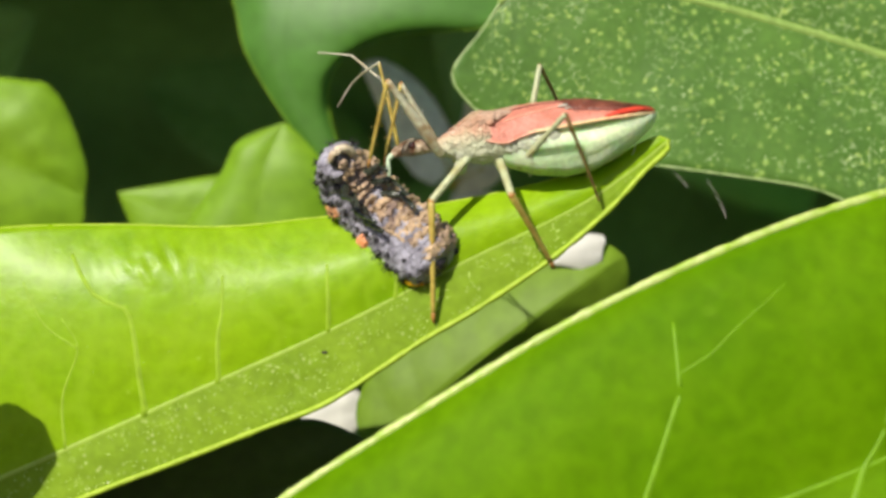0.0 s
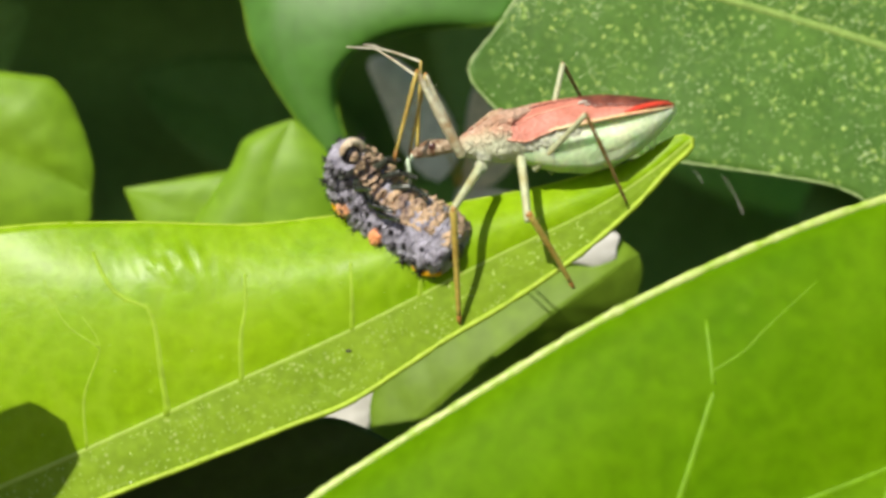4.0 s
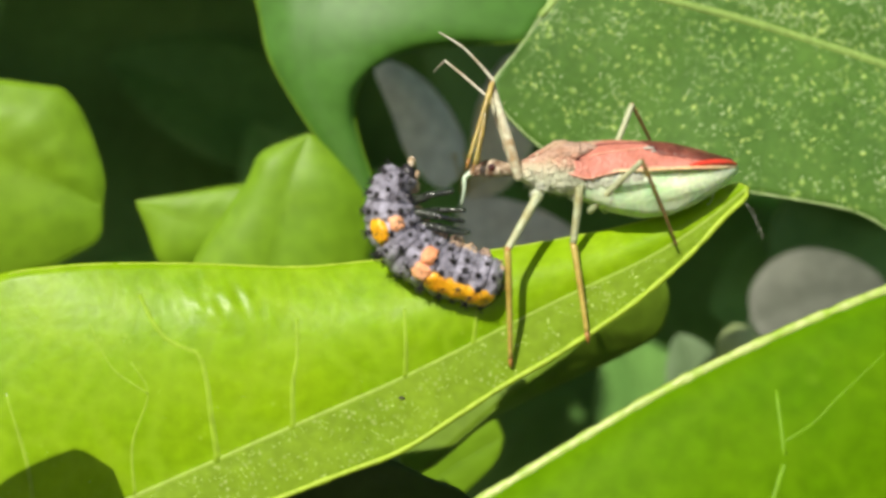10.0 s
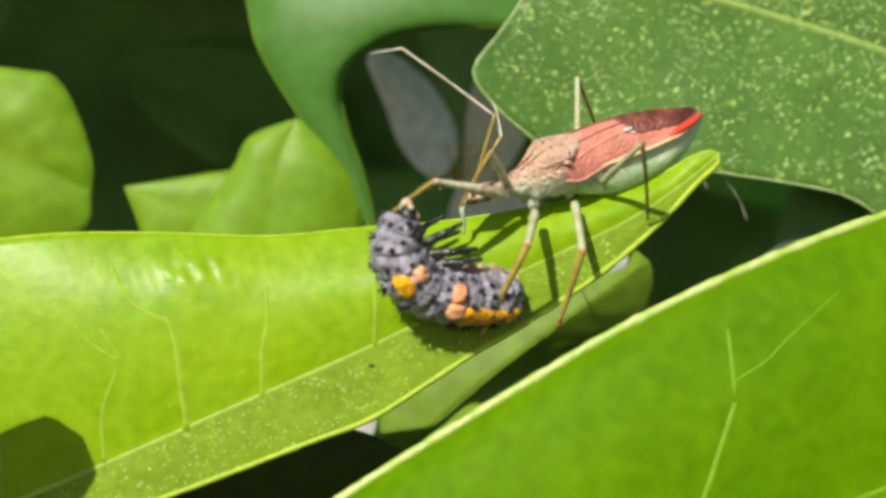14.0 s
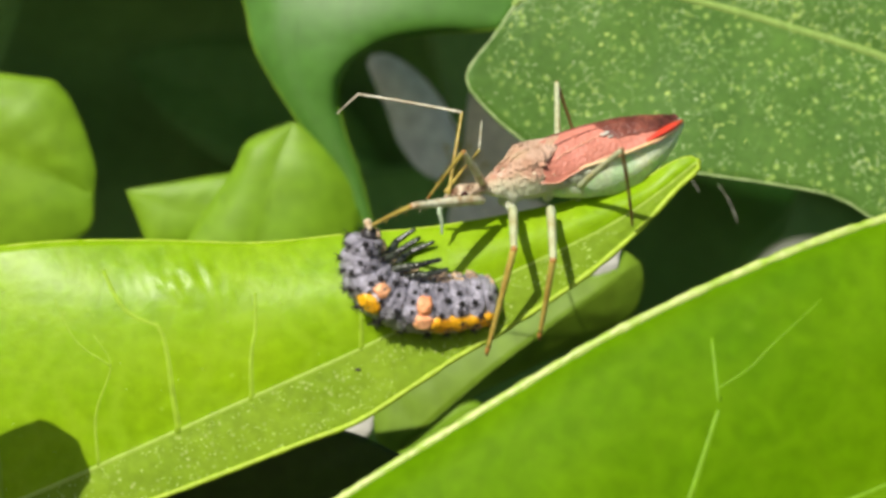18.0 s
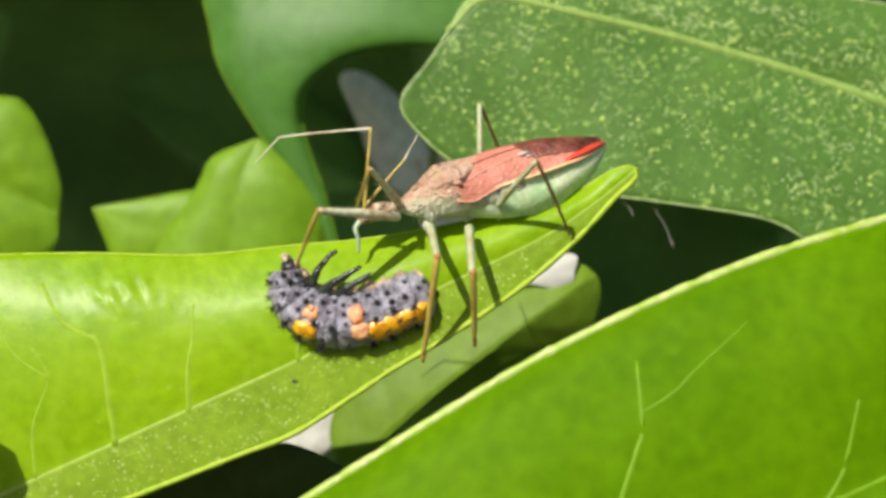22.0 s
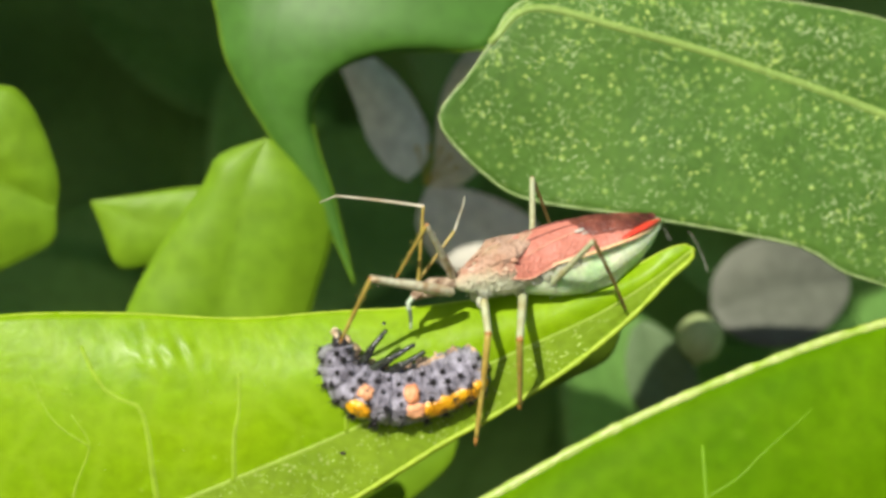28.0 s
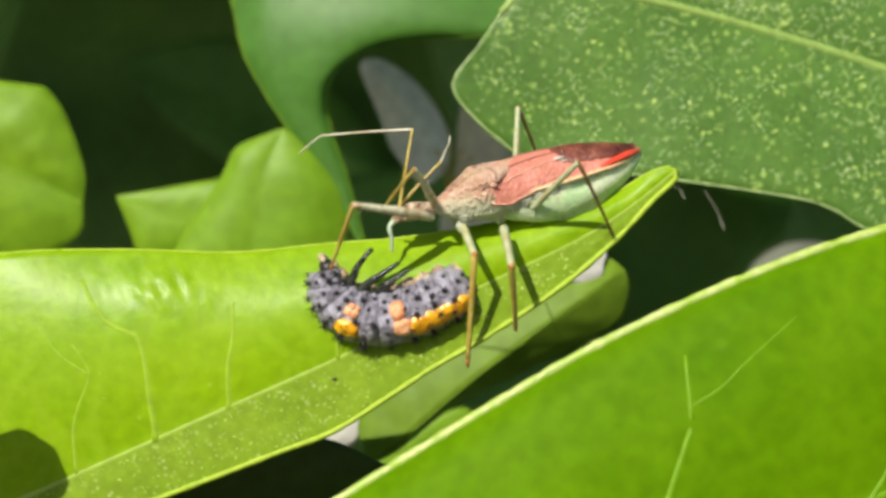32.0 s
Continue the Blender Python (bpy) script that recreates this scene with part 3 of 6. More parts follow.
top_blade = Blade(
    [(-10.2, 35.0, 38.4), (-11.2, 33.0, 25.0), (-12.4, 32.0, 19.6), (-12.8, 32.0, 15.6), (-10.2, 32.5, 9.1), (-5.7, 33.0, -1.2)],
    [(-19.6, 35.0, 37.9), (-18.1, 34.0, 24.8), (-17.0, 34.0, 19.6), (-16.0, 33.5, 16.0), (-13.1, 33.0, 11.2), (-9.1, 33.0, 5.7), (-5.7, 33.0, -1.2)],
    [(11.5, 32.4, 38.4), (8.0, 31.2, 23.4), (5.7, 30.9, 19.4), (4.1, 30.7, 17.9), (-2.6, 31.6, 17.5), (-7.5, 32.6, 16.2), (-9.3, 33.0, 13.3), (-8.9, 33.0, 10.0), (-7.5, 33.0, 5.9), (-5.7, 33.0, -1.2)],
    n=60, arch=(0.6, 0.9), quilt=0.1, ribs=6, seed=11.0)
leaf("leaf", "mid-green hanging leaf with a narrow twisted tip", top_blade, LEAF_MID, LEAF_MID, LEAF_PALE, nv=12, midrib=(0.05, 0.03), margin_r=0.1)

broad_blade = Blade(
    [(-13.0, 33.0, 10.4), (-14.8, 32.0, 5.4), (-16.5, 32.0, -4.2), (-20.0, 32.0, -12.1), (-25.6, 33.0, -19.1)],
    [(-13.0, 33.0, 10.4), (-16.7, 33.0, 8.9), (-18.0, 33.0, 6.5), (-21.6, 33.0, 1.0), (-24.2, 33.0, -4.5), (-26.0, 33.0, -11.5), (-25.6, 33.0, -19.1)],
    [(-13.0, 33.0, 10.4), (-10.9, 33.0, 9.2), (-7.7, 33.0, 5.7), (-7.5, 33.0, 2.7), (-8.7, 33.0, -1.9), (-10.6, 33.0, -7.6), (-16.5, 33.0, -15.2), (-25.6, 33.0, -19.1)],
    n=50, arch=(0.7, 0.7), quilt=0.12, ribs=6, seed=13.0)
leaf("leaf", "pale green rounded leaf in soft sunlight", broad_blade, LEAF_PALE, LEAF_PALE, LEAF_PALE, nv=12, midrib=(0.06, 0.05), margin_r=0.08)

lobe_blade = Blade(
    [(-27.1, 35.0, 4.8), (-21.8, 34.5, 3.1), (-15.9, 34.5, 2.8), (-9.5, 35.0, 3.4)],
    [(-27.1, 35.0, 4.8), (-23.7, 35.0, 5.4), (-18.3, 35.0, 6.3), (-14.6, 35.0, 6.0), (-9.5, 35.0, 3.4)],
    [(-27.1, 35.0, 4.8), (-26.2, 35.0, 2.5), (-24.8, 35.0, -0.5), (-21.4, 35.0, -0.2), (-16.8, 35.0, -0.5), (-9.5, 35.0, 3.4)],
    n=40, arch=(0.4, 0.4), seed=17.0)
leaf("leaf", "small pale green leaf with a pointed tip", lobe_blade, LEAF_PALE, LEAF_PALE, LEAF_PALE, nv=8, midrib=(0.05, 0.05), margin_r=0.07)

left_blade = Blade(
    [(-51.6, 34.0, 12.2), (-41.6, 32.0, 9.0), (-34.9, 32.0, 7.0), (-29.4, 33.0, 4.4)],
    [(-51.6, 34.0, 12.2), (-40.6, 33.0, 14.3), (-33.6, 33.0, 13.9), (-32.3, 33.0, 13.6), (-30.8, 33.0, 11.5), (-29.3, 33.0, 7.1), (-29.4, 33.0, 4.4)],
    [(-51.6, 34.0, 12.2), (-45.1, 33.0, 0.9), (-38.7, 33.0, -1.6), (-34.4, 33.0, -0.9), (-32.2, 33.0, 0.1), (-29.7, 33.0, 1.7), (-29.4, 33.0, 4.4)],
    n=50, arch=(0.8, 0.6), seed=19.0)
leaf("leaf", "yellow-green blunt leaf catching the sun", left_blade, LEAF_PALE, LEAF_PALE, LEAF_PALE, nv=12, midrib=(0.08, 0.05), margin_r=0.08)

under_blade = Blade(
    [(-5.0, 18.6, -14.3), (-2.2, 18.3, -12.0), (2.2, 18.0, -8.2), (6.3, 18.0, -5.1), (9.6, 18.2, -2.7), (11.8, 18.8, -1.2), (13.1, 19.5, -0.6)],
    [(-5.0, 18.6, -14.3), (-5.9, 19.2, -13.0), (-6.0, 19.8, -10.8), (-4.6, 20.0, -8.3), (0.0, 20.0, -5.0), (5.0, 20.0, -1.8), (9.0, 20.0, 0.0), (11.8, 19.8, 0.3), (13.1, 19.5, -0.6)],
    [(-5.0, 18.6, -14.3), (-3.2, 19.3, -13.5), (0.2, 20.2, -10.9), (4.2, 20.4, -8.8), (9.3, 20.5, -6.4), (12.5, 20.3, -4.6), (13.3, 20.0, -3.0), (13.4, 19.7, -1.6), (13.1, 19.5, -0.6)],
    n=60, arch=(0.2, 0.1), seed=23.0)
leaf("leaf", "olive green leaf folded along its midrib beneath the larger leaf", under_blade, LEAF_OLIVE, LEAF_OLIVE, LEAF_OLIVE, nv=10, midrib=(0.06, 0.04), margin_r=0.05)

# leaf behind the big leaf, coloured near black for the shadow on it
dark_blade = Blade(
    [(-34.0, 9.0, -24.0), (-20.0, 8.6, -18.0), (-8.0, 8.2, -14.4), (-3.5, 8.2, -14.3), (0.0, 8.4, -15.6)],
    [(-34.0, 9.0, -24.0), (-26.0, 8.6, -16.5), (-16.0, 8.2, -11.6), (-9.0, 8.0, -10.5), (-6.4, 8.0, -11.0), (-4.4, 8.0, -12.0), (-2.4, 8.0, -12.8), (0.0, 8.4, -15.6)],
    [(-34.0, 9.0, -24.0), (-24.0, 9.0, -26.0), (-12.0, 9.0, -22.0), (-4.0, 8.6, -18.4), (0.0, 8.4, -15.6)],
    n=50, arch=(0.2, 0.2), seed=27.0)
leaf("leaf", "leaf under the big leaf, its shade put into a very dark green", dark_blade, LEAF_SHADED, LEAF_SHADED, LEAF_SHADED, nv=8, midrib=(0.15, 0.06), margin_r=0.05)

bright_blade = Blade(
    [(-14.0, 35.0, -29.0), (-7.0, 34.4, -22.0), (-1.0, 34.0, -17.2), (3.3, 34.0, -14.5)],
    [(-14.0, 35.0, -29.0), (-7.5, 34.4, -19.6), (-1.0, 34.0, -14.3), (1.3, 34.0, -13.0), (2.6, 34.0, -13.0), (3.3, 34.0, -14.5)],
    [(-14.0, 35.0, -29.0), (-8.0, 34.6, -27.0), (-2.0, 34.2, -21.2), (1.6, 34.0, -17.8), (2.9, 34.0, -16.2), (3.3, 34.0, -14.5)],
    n=36, arch=(0.3, 0.3), seed=43.0)
leaf("leaf", "bright green leaf low in the shrub", bright_blade, LEAF_PALE, LEAF_PALE, LEAF_PALE, nv=8, midrib=(0.12, 0.05), margin_r=0.05)


def plain_leaf(name, label, material, place, direction, facing, length, width, bend=0.15, seed=0.0, nv=8, group="leaves of the shrub", tip=0.5, blunt=0.8, n=28):
    """A lance-shaped leaf from its base, along direction, with its upper face turned to facing."""
    d = Vector(direction).normalized()
    f = Vector(facing).normalized()
    s = d.cross(f).normalized()
    f = s.cross(d)
    mid, up, lo = [], [], []
    for k in range(33):
        u = k / 32
        m = Vector(place) + d * length * u + f * (-bend * length * (u - 0.4) ** 2)
        w = width * 0.5 * math.sin(math.pi * min(u ** (0.6 + tip * 0.6), 1)) ** blunt
        mid.append(m)
        up.append(m + s * w + f * 0.18 * w)
        lo.append(m - s * w + f * 0.18 * w)
    b = Blade(mid, up, lo, n=n, arch=(0.3, 0.3), seed=seed, ripple=0.3)
    return leaf(name, label, b, material, material, material, nv=nv, midrib=(0.3, 0.1), margin_r=0.06, group=group)


# grey undersides and far leaves behind the hunter
blossom = thing("flower", "pale faded blossom in shade behind the leaves", "flower")
blossom.location = (0, 0.003, 0)


def petal(root, label, material, mid, up, lo, seed):
    """One broad petal between its middle line and two edges, as a part with thickness."""
    b = Blade(mid, up, lo, n=28, arch=(0.5, 0.5), seed=seed, ripple=0.4)
    verts, faces, cols = [], [], 13
    for layer in (0, 1):
        verts += [b.at(i / 28, (j - 6) / 6) + Vector((0, 0.25 * layer, 0)) for i in range(29) for j in range(cols)]
    top = 29 * cols
    for i in range(28):
        for j in range(cols - 1):
            a = i * cols + j
            faces += [(a, a + 1, a + cols + 1, a + cols), (top + a, top + a + cols, top + a + cols + 1, top + a + 1)]
        for j in (0, cols - 1):
            a = i * cols + j
            faces.append((a, a + cols, top + a + cols, top + a))
    return part("petal", mesh_of("petal", verts, faces, material), root, label)


petal(blossom, "grey-white curved petal", BLOSSOM, [(-0.6, 48, 6.2), (-1.4, 47.6, 9.8), (-3.1, 47.2, 13.6), (-6.9, 48, 18.4)],
      [(-0.6, 48, 6.2), (1.1, 48.2, 8.0), (1.3, 48.4, 10.9), (-0.3, 48.4, 14.2), (-2.9, 48.3, 17.0), (-5.4, 48.2, 18.4), (-6.9, 48, 18.4)],
      [(-0.6, 48, 6.2), (-2.4, 48, 7.1), (-4.5, 48.2, 9.9), (-5.8, 48.4, 13.4), (-7.5, 48.2, 17.4), (-6.9, 48, 18.4)], 31.0)
petal(blossom, "grey-white petal with a tan cast", BLOSSOM_CREAM, [(1.6, 48.6, 5.4), (4.0, 48.4, 9.5), (5.6, 48.6, 14.4), (7.0, 49, 20.0)],
      [(1.6, 48.6, 5.4), (1.9, 48.8, 8.4), (2.2, 49, 13.0), (3.1, 49, 16.1), (5.0, 49, 19.0), (7.0, 49, 20.0)],
      [(1.6, 48.6, 5.4), (5.4, 48.8, 6.4), (8.2, 49, 11.0), (9.0, 49, 16.0), (8.6, 49, 19.0), (7.0, 49, 20.0)], 33.0)
petal(blossom, "faded grey-tan petal", BLOSSOM_TAN, [(1.2, 48.8, 5.6), (5.0, 48.4, 2.4), (9.0, 48.6, 0.6), (13.0, 49, 0.5)],
      [(1.2, 48.8, 5.6), (4.8, 48.8, 5.6), (9.0, 49, 4.4), (12.0, 49, 2.6), (13.0, 49, 0.5)],
      [(1.2, 48.8, 5.6), (0.4, 48.8, 1.6), (3.4, 49, -2.2), (9.0, 49, -3.4), (13.0, 49, 0.5)], 35.0)
for k in range(5):
    a = 0.5 + 0.35 * k
    end = Vector((1.2 + 3.2 * math.cos(a), 46.6, 6.0 + 3.6 * math.sin(a)))
    rod = part("stamen", tube("stamen", spline([(1.1, 48.3, 5.8), Vector((1.2, 47.2, 6.2)).lerp(end, 0.5), end], 8), [0.09] * 9, STAMEN, 6), blossom, "thin yellow stamen")
    part("anther", ball("anther", 0.28, 0.2, 0.22, STAMEN, 6, 8, 0.2), rod, "", Matrix.Translation(end * MM))
plain_leaf("leaf", "grey rounded leaf deep in the shrub", LEAF_STONE, (32.8, 60.0, -7.0), (14, 0, 3.4), (-0.2, -1, 0.4), 15.5, 12, seed=37.0, tip=0.35, blunt=0.55)
plain_leaf("leaf", "dull grey-green leaf deep in the shrub", LEAF_GREYGREEN, (29.4, 60.0, -19.4), (-4, 0, 10), (-0.2, -1, 0.4), 11.5, 7.5, seed=39.0, tip=0.3, blunt=0.6)
bud = thing("flower_bud", "small pale green closed bud deep in the shrub", "bud")
part("bud", ball("bud", 2.4, 2.4, 2.5, BUD, 12, 18, 0.08), bud, "", mm(31.0, 58, -9.9))
part("stalk", tube("stalk", spline([(31.0, 58, -12.0), (31.2, 60, -13.0), (32.5, 66, -15.9)], 8), [0.35] * 9, BUD, 8), bud)
for mid, up, lo in (([(7.6, 18.9, -1.1), (9.5, 18.6, -0.3), (11.4, 18.9, -0.2)], [(7.6, 18.9, -1.1), (8.6, 19.1, 0.3), (10.3, 19.2, 1.1), (11.6, 19.2, 0.9), (11.4, 18.9, -0.2)],
                     [(7.6, 18.9, -1.1), (8.9, 18.9, -1.3), (10.3, 18.9, -1.65), (11.3, 18.9, -1.0), (11.4, 18.9, -0.2)]),
                    ([(-11.2, 24.5, -13.0), (-8.4, 24.2, -12.4), (-6.2, 24.5, -12.3)], [(-11.2, 24.5, -13.0), (-8.8, 24.6, -11.4), (-6.8, 24.8, -10.6), (-6.0, 24.8, -11.2), (-6.2, 24.5, -12.3)],
                     [(-11.2, 24.5, -13.0), (-9.4, 24.4, -14.2), (-7.4, 24.4, -14.4), (-6.4, 24.4, -13.6), (-6.2, 24.5, -12.3)])):
    fallen = thing("petal", "small white fallen petal caught among leaves", "petal", "petals")
    petal(fallen, "", PETAL, mid, up, lo, mid[0][0])

# leaf out of view whose shadow falls on the big leaf
plain_leaf("leaf", "green leaf reaching out above the big leaf", LEAF_MID, (-44.8, -14.5, -11.2), (0.74, 0, 0.67), (-0.39, -0.71, 0.59), 20, 5.0, seed=47.0, tip=1.2, blunt=0.3, n=90)

# dark undergrowth behind, and crown leaves added out of view to shade it
rng = random.Random(5)
for k in range(26):
    x, z, y = rng.uniform(-85, 85), rng.uniform(-50, 55), rng.uniform(98, 150)
    a = rng.uniform(0, 6.28)
    plain_leaf("leaf", "dark green leaf in deep shade", LEAF_DARK, (x, y, z), (math.cos(a), 0.3, math.sin(a)), (rng.uniform(-0.4, 0.4), -1, 0.5),
               rng.uniform(42, 64), rng.uniform(20, 30), seed=50.0 + k, nv=5, group="undergrowth leaves")
# unseen sun blockers above the view, spread to darken what lies behind
for k in range(174):
    x, y, z = rng.uniform(-135, 75), (rng.uniform(6, 160) if k < 150 else rng.uniform(-20, 6)), rng.uniform(66, 98)
    if k >= 150:
        x = rng.uniform(-145, -62)
    a = rng.uniform(0, 6.28)
    plain_leaf("leaf", "added unseen leaf overhead that shades the background", LEAF_DARK, (x, y, z), (math.cos(a), abs(math.sin(a)) * 0.9, 0.1), (-0.3, -0.4, 0.85),
               rng.uniform(40, 60), rng.uniform(22, 30), seed=90.0 + k, nv=5, group="crown leaves")



# soil below and an added sheet for the shrub's shaded inside round the back
gv, gf = [], []
for i in range(33):
    for j in range(33):
        x, y = -320 + 20 * i, -320 + 20 * j
        gv.append((x, y, -165 + 9 * noise.noise(Vector((x, y, 1)) * 0.02)))
for i in range(32):
    for j in range(32):
        a = i * 33 + j
        gf.append((a, a + 33, a + 34, a + 1))
tagged(new("ground", mesh_of("ground", gv, gf, SOIL)), "dark soil under the shrub", "ground", kind="structure")
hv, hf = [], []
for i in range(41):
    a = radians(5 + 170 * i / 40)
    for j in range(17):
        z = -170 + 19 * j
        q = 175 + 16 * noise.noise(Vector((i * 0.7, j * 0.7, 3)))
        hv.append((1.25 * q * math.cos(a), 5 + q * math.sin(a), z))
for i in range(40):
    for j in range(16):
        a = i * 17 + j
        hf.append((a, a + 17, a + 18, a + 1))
tagged(new("backdrop", mesh_of("backdrop", hv, hf, LEAF_DARK)), "added sheet standing for the shaded inside of the shrub", "foliage", kind="structure")


# ---- the hunting bug; x to its head, y to its left, z up ----
bug = thing("assassin_bug", "slender bug with salmon-red wings, mint-green belly and long legs, feeding", "insect")


def body_part(name, me, label="", parent=None):
    return part(name, me, parent or bug, label)


abdomen = body_part("abdomen", loft("abdomen", [(0.4, 0, -0.5, 1.0, 0.7, 0.9), (-0.6, 0, -0.65, 1.4, 1.1, 0.9), (-2.0, 0, -0.85, 1.65, 1.45, 0.85), (-3.6, 0, -0.95, 1.85, 1.65, 0.85), (-5.2, 0, -0.8, 1.85, 1.55, 0.85),
                                                (-6.6, 0, -0.5, 1.65, 1.25, 0.85), (-7.8, 0, -0.15, 1.25, 0.85, 0.9), (-8.5, 0, 0.1, 0.8, 0.5, 0.95), (-8.85, 0, 0.22, 0.4, 0.25, 1)], BELLY, 40, 0.13), "mint-green swollen abdomen")
for side in (1, -1):
    pts = [(-0.4, side * 1.3, -0.05), (-2.0, side * 1.68, 0.12), (-3.6, side * 1.9, 0.22), (-5.2, side * 1.9, 0.32), (-6.6, side * 1.68, 0.36), (-7.8, side * 1.2, 0.36), (-8.7, side * 0.5, 0.36)]
    body_part("abdomen_edge", tube("abdomen_edge", spline(pts, 30), [0.1] * 31, RIM, 8), "orange-yellow rim of the abdomen", abdomen)
for k in range(6):
    x = -1.6 - 1.15 * k
    h = 1.36 - 0.03 * (k - 2) ** 2
    pts = [(x - 0.12 * math.cos(a), 1.72 * math.cos(a) * (1 - 0.02 * k * k), -0.88 + 0.075 * k + (h + 0.2) * math.sin(a)) for a in [math.pi * (1 + q / 14) for q in range(15)]]
    body_part("segment_seam", tube("segment_seam", pts, [0.035] * 15, CREAM, 5), "", abdomen)
pron = body_part("thorax", loft("thorax", [(3.5, 0, 0.0, 0.3, 0.3, 1), (3.15, 0, -0.05, 0.52, 0.5, 1), (2.8, 0, -0.06, 0.72, 0.7, 1), (2.4, 0, -0.08, 0.86, 0.84, 0.95), (2.1, 0, -0.08, 0.92, 0.92, 0.92), (1.8, 0, -0.02, 1.1, 1.08, 0.9), (1.4, 0, 0.06, 1.38, 1.28, 0.88), (1.0, 0, 0.12, 1.6, 1.42, 0.86),
                                             (0.6, 0, 0.12, 1.66, 1.44, 0.88), (0.1, 0, -0.06, 1.54, 1.24, 0.9), (-0.6, 0, -0.28, 1.4, 1.04, 0.92), (-1.3, 0, -0.45, 1.25, 0.9, 0.95), (-1.9, 0, -0.5, 1.0, 0.7, 1)], THORAX, 48, 0.16), "cream chest with tan and pinkish mottled shield")
shield = body_part("pronotum", loft("pronotum", [(3.2, 0, 0.22, 0.3, 0.2, 1), (2.7, 0, 0.38, 0.52, 0.28, 1), (2.2, 0, 0.5, 0.66, 0.32, 1), (1.9, 0, 0.62, 0.84, 0.38, 0.9), (1.4, 0, 0.84, 1.2, 0.46, 0.85), (0.9, 0, 1.0, 1.5, 0.5, 0.8),
                                                 (0.4, 0, 1.08, 1.56, 0.48, 0.8), (0.0, 0, 1.12, 1.44, 0.44, 0.85), (-0.5, 0, 1.18, 1.2, 0.38, 0.9), (-1.0, 0, 1.26, 0.8, 0.3, 1), (-1.4, 0, 1.36, 0.4, 0.2, 1)], PRONOTUM, 36, 0.14), "tan-brown rough shield")
for side in (1, -1):
    body_part("keel", tube("keel", [(2.6, side * 0.2, 0.7), (1.9, side * 0.24, 1.06), (1.2, side * 0.34, 1.5), (0.6, side * 0.42, 1.62)], [0.06, 0.1, 0.1, 0.05], THORAX, 7), "", shield)
    for x, z, r in ((1.9, -0.75, 0.42), (0.9, -0.8, 0.46), (-0.2, -0.85, 0.5), (-1.2, -0.85, 0.4)):
        body_part("chest_plate", ball("chest_plate", r * 1.1, r * 0.6, r, CREAM, 9, 14, 0.35), "pale lumpy chest plate", pron).location = Vector((x, side * (0.86 - 0.1 * abs(x - 0.4)), z)) * MM
    for x, y, z, r in ((-0.7, 1.28, -0.5, 0.5), (-1.5, 1.4, -0.45, 0.48), (-2.3, 1.5, -0.3, 0.42), (-3.0, 1.62, -0.15, 0.32)):
        body_part("side_plate", ball("side_plate", r * 1.15, r * 0.55, r, CREAM, 9, 14, 0.4), "pale lumpy side plate", pron).location = Vector((x, side * y, z)) * MM
fur = random.Random(21)
fv, ff = [], []
for k in range(420):
    x, a = fur.uniform(-2.4, 2.9), fur.uniform(2.9, 6.5)
    r = 1.5 - 0.28 * max(0.0, x - 0.4) - 0.08 * max(0.0, 0.4 - x)
    b = Vector((x, r * 0.96 * math.cos(a), 0.9 * r * math.sin(a)))
    e = b + Vector((fur.uniform(-0.2, 0.3), 0.3 * math.cos(a), 0.3 * math.sin(a))) * fur.uniform(0.6, 1.3)
    v2, f2 = tube_data([b, e], [0.022, 0.006], 3)
    o = len(fv)
    fv += v2
    ff += [tuple(i + o for i in q) for q in f2]
tagged(part("fuzz", mesh_of("fuzz", fv, ff, CREAM), pron, "short pale hairs"), kind="stuff")
for side in (1, -1):
    body_part("shoulder_point", tube("shoulder_point", [(0.35, side * 1.25, 0.85), (0.25, side * 1.5, 0.9), (0.15, side * 1.68, 0.94)], [0.24, 0.16, 0.05], THORAX, 8), "", pron)
body_part("scutellum", loft("scutellum", [(-0.2, 0, 1.25, 0.8, 0.2, 1), (-0.7, 0, 1.4, 0.6, 0.22, 1), (-1.3, 0, 1.5, 0.3, 0.18, 1), (-1.9, 0, 1.5, 0.08, 0.08, 1)], THORAX, 16), "brownish triangular shield")


def on_wing(side, u, w, lift=0.0):
    """A place on the folded forewing: u from its root to its tip, w from the ridge of the back down to the flank."""
    front = max(0.0, 1 - u / 0.45)
    x = 0.35 - 8.55 * u + 0.3 * w * (1 - u) ** 4
    out = (1.66 + 0.29 * u) * (1 - max(0, (u - 0.72) / 0.28) ** 2.2 * 0.75) * min(1, 0.94 + u)
    ridge = 1.38 + 0.42 * math.sin(math.pi * min(u * 0.9 + 0.08, 1)) - 0.75 * u * u
    low = 0.42 - 0.12 * u - 1.1 * max(0.0, 1 - u / 0.45) ** 1.4 * min(1.0, 0.4 + 5.0 * u)
    y = out * ((1 - front) * w + front * math.sin(w * math.pi / 2))
    fall = (1 - front) * w ** 2.1 + front * (1 - max(math.cos(w * math.pi / 2), 0.0) ** 0.85)
    return Vector((x, side * (y - 0.12 * (1 - w)), ridge - (ridge - low) * fall + lift + 0.03 * noise.noise(Vector((x * 1.3, w * 3, side)))))


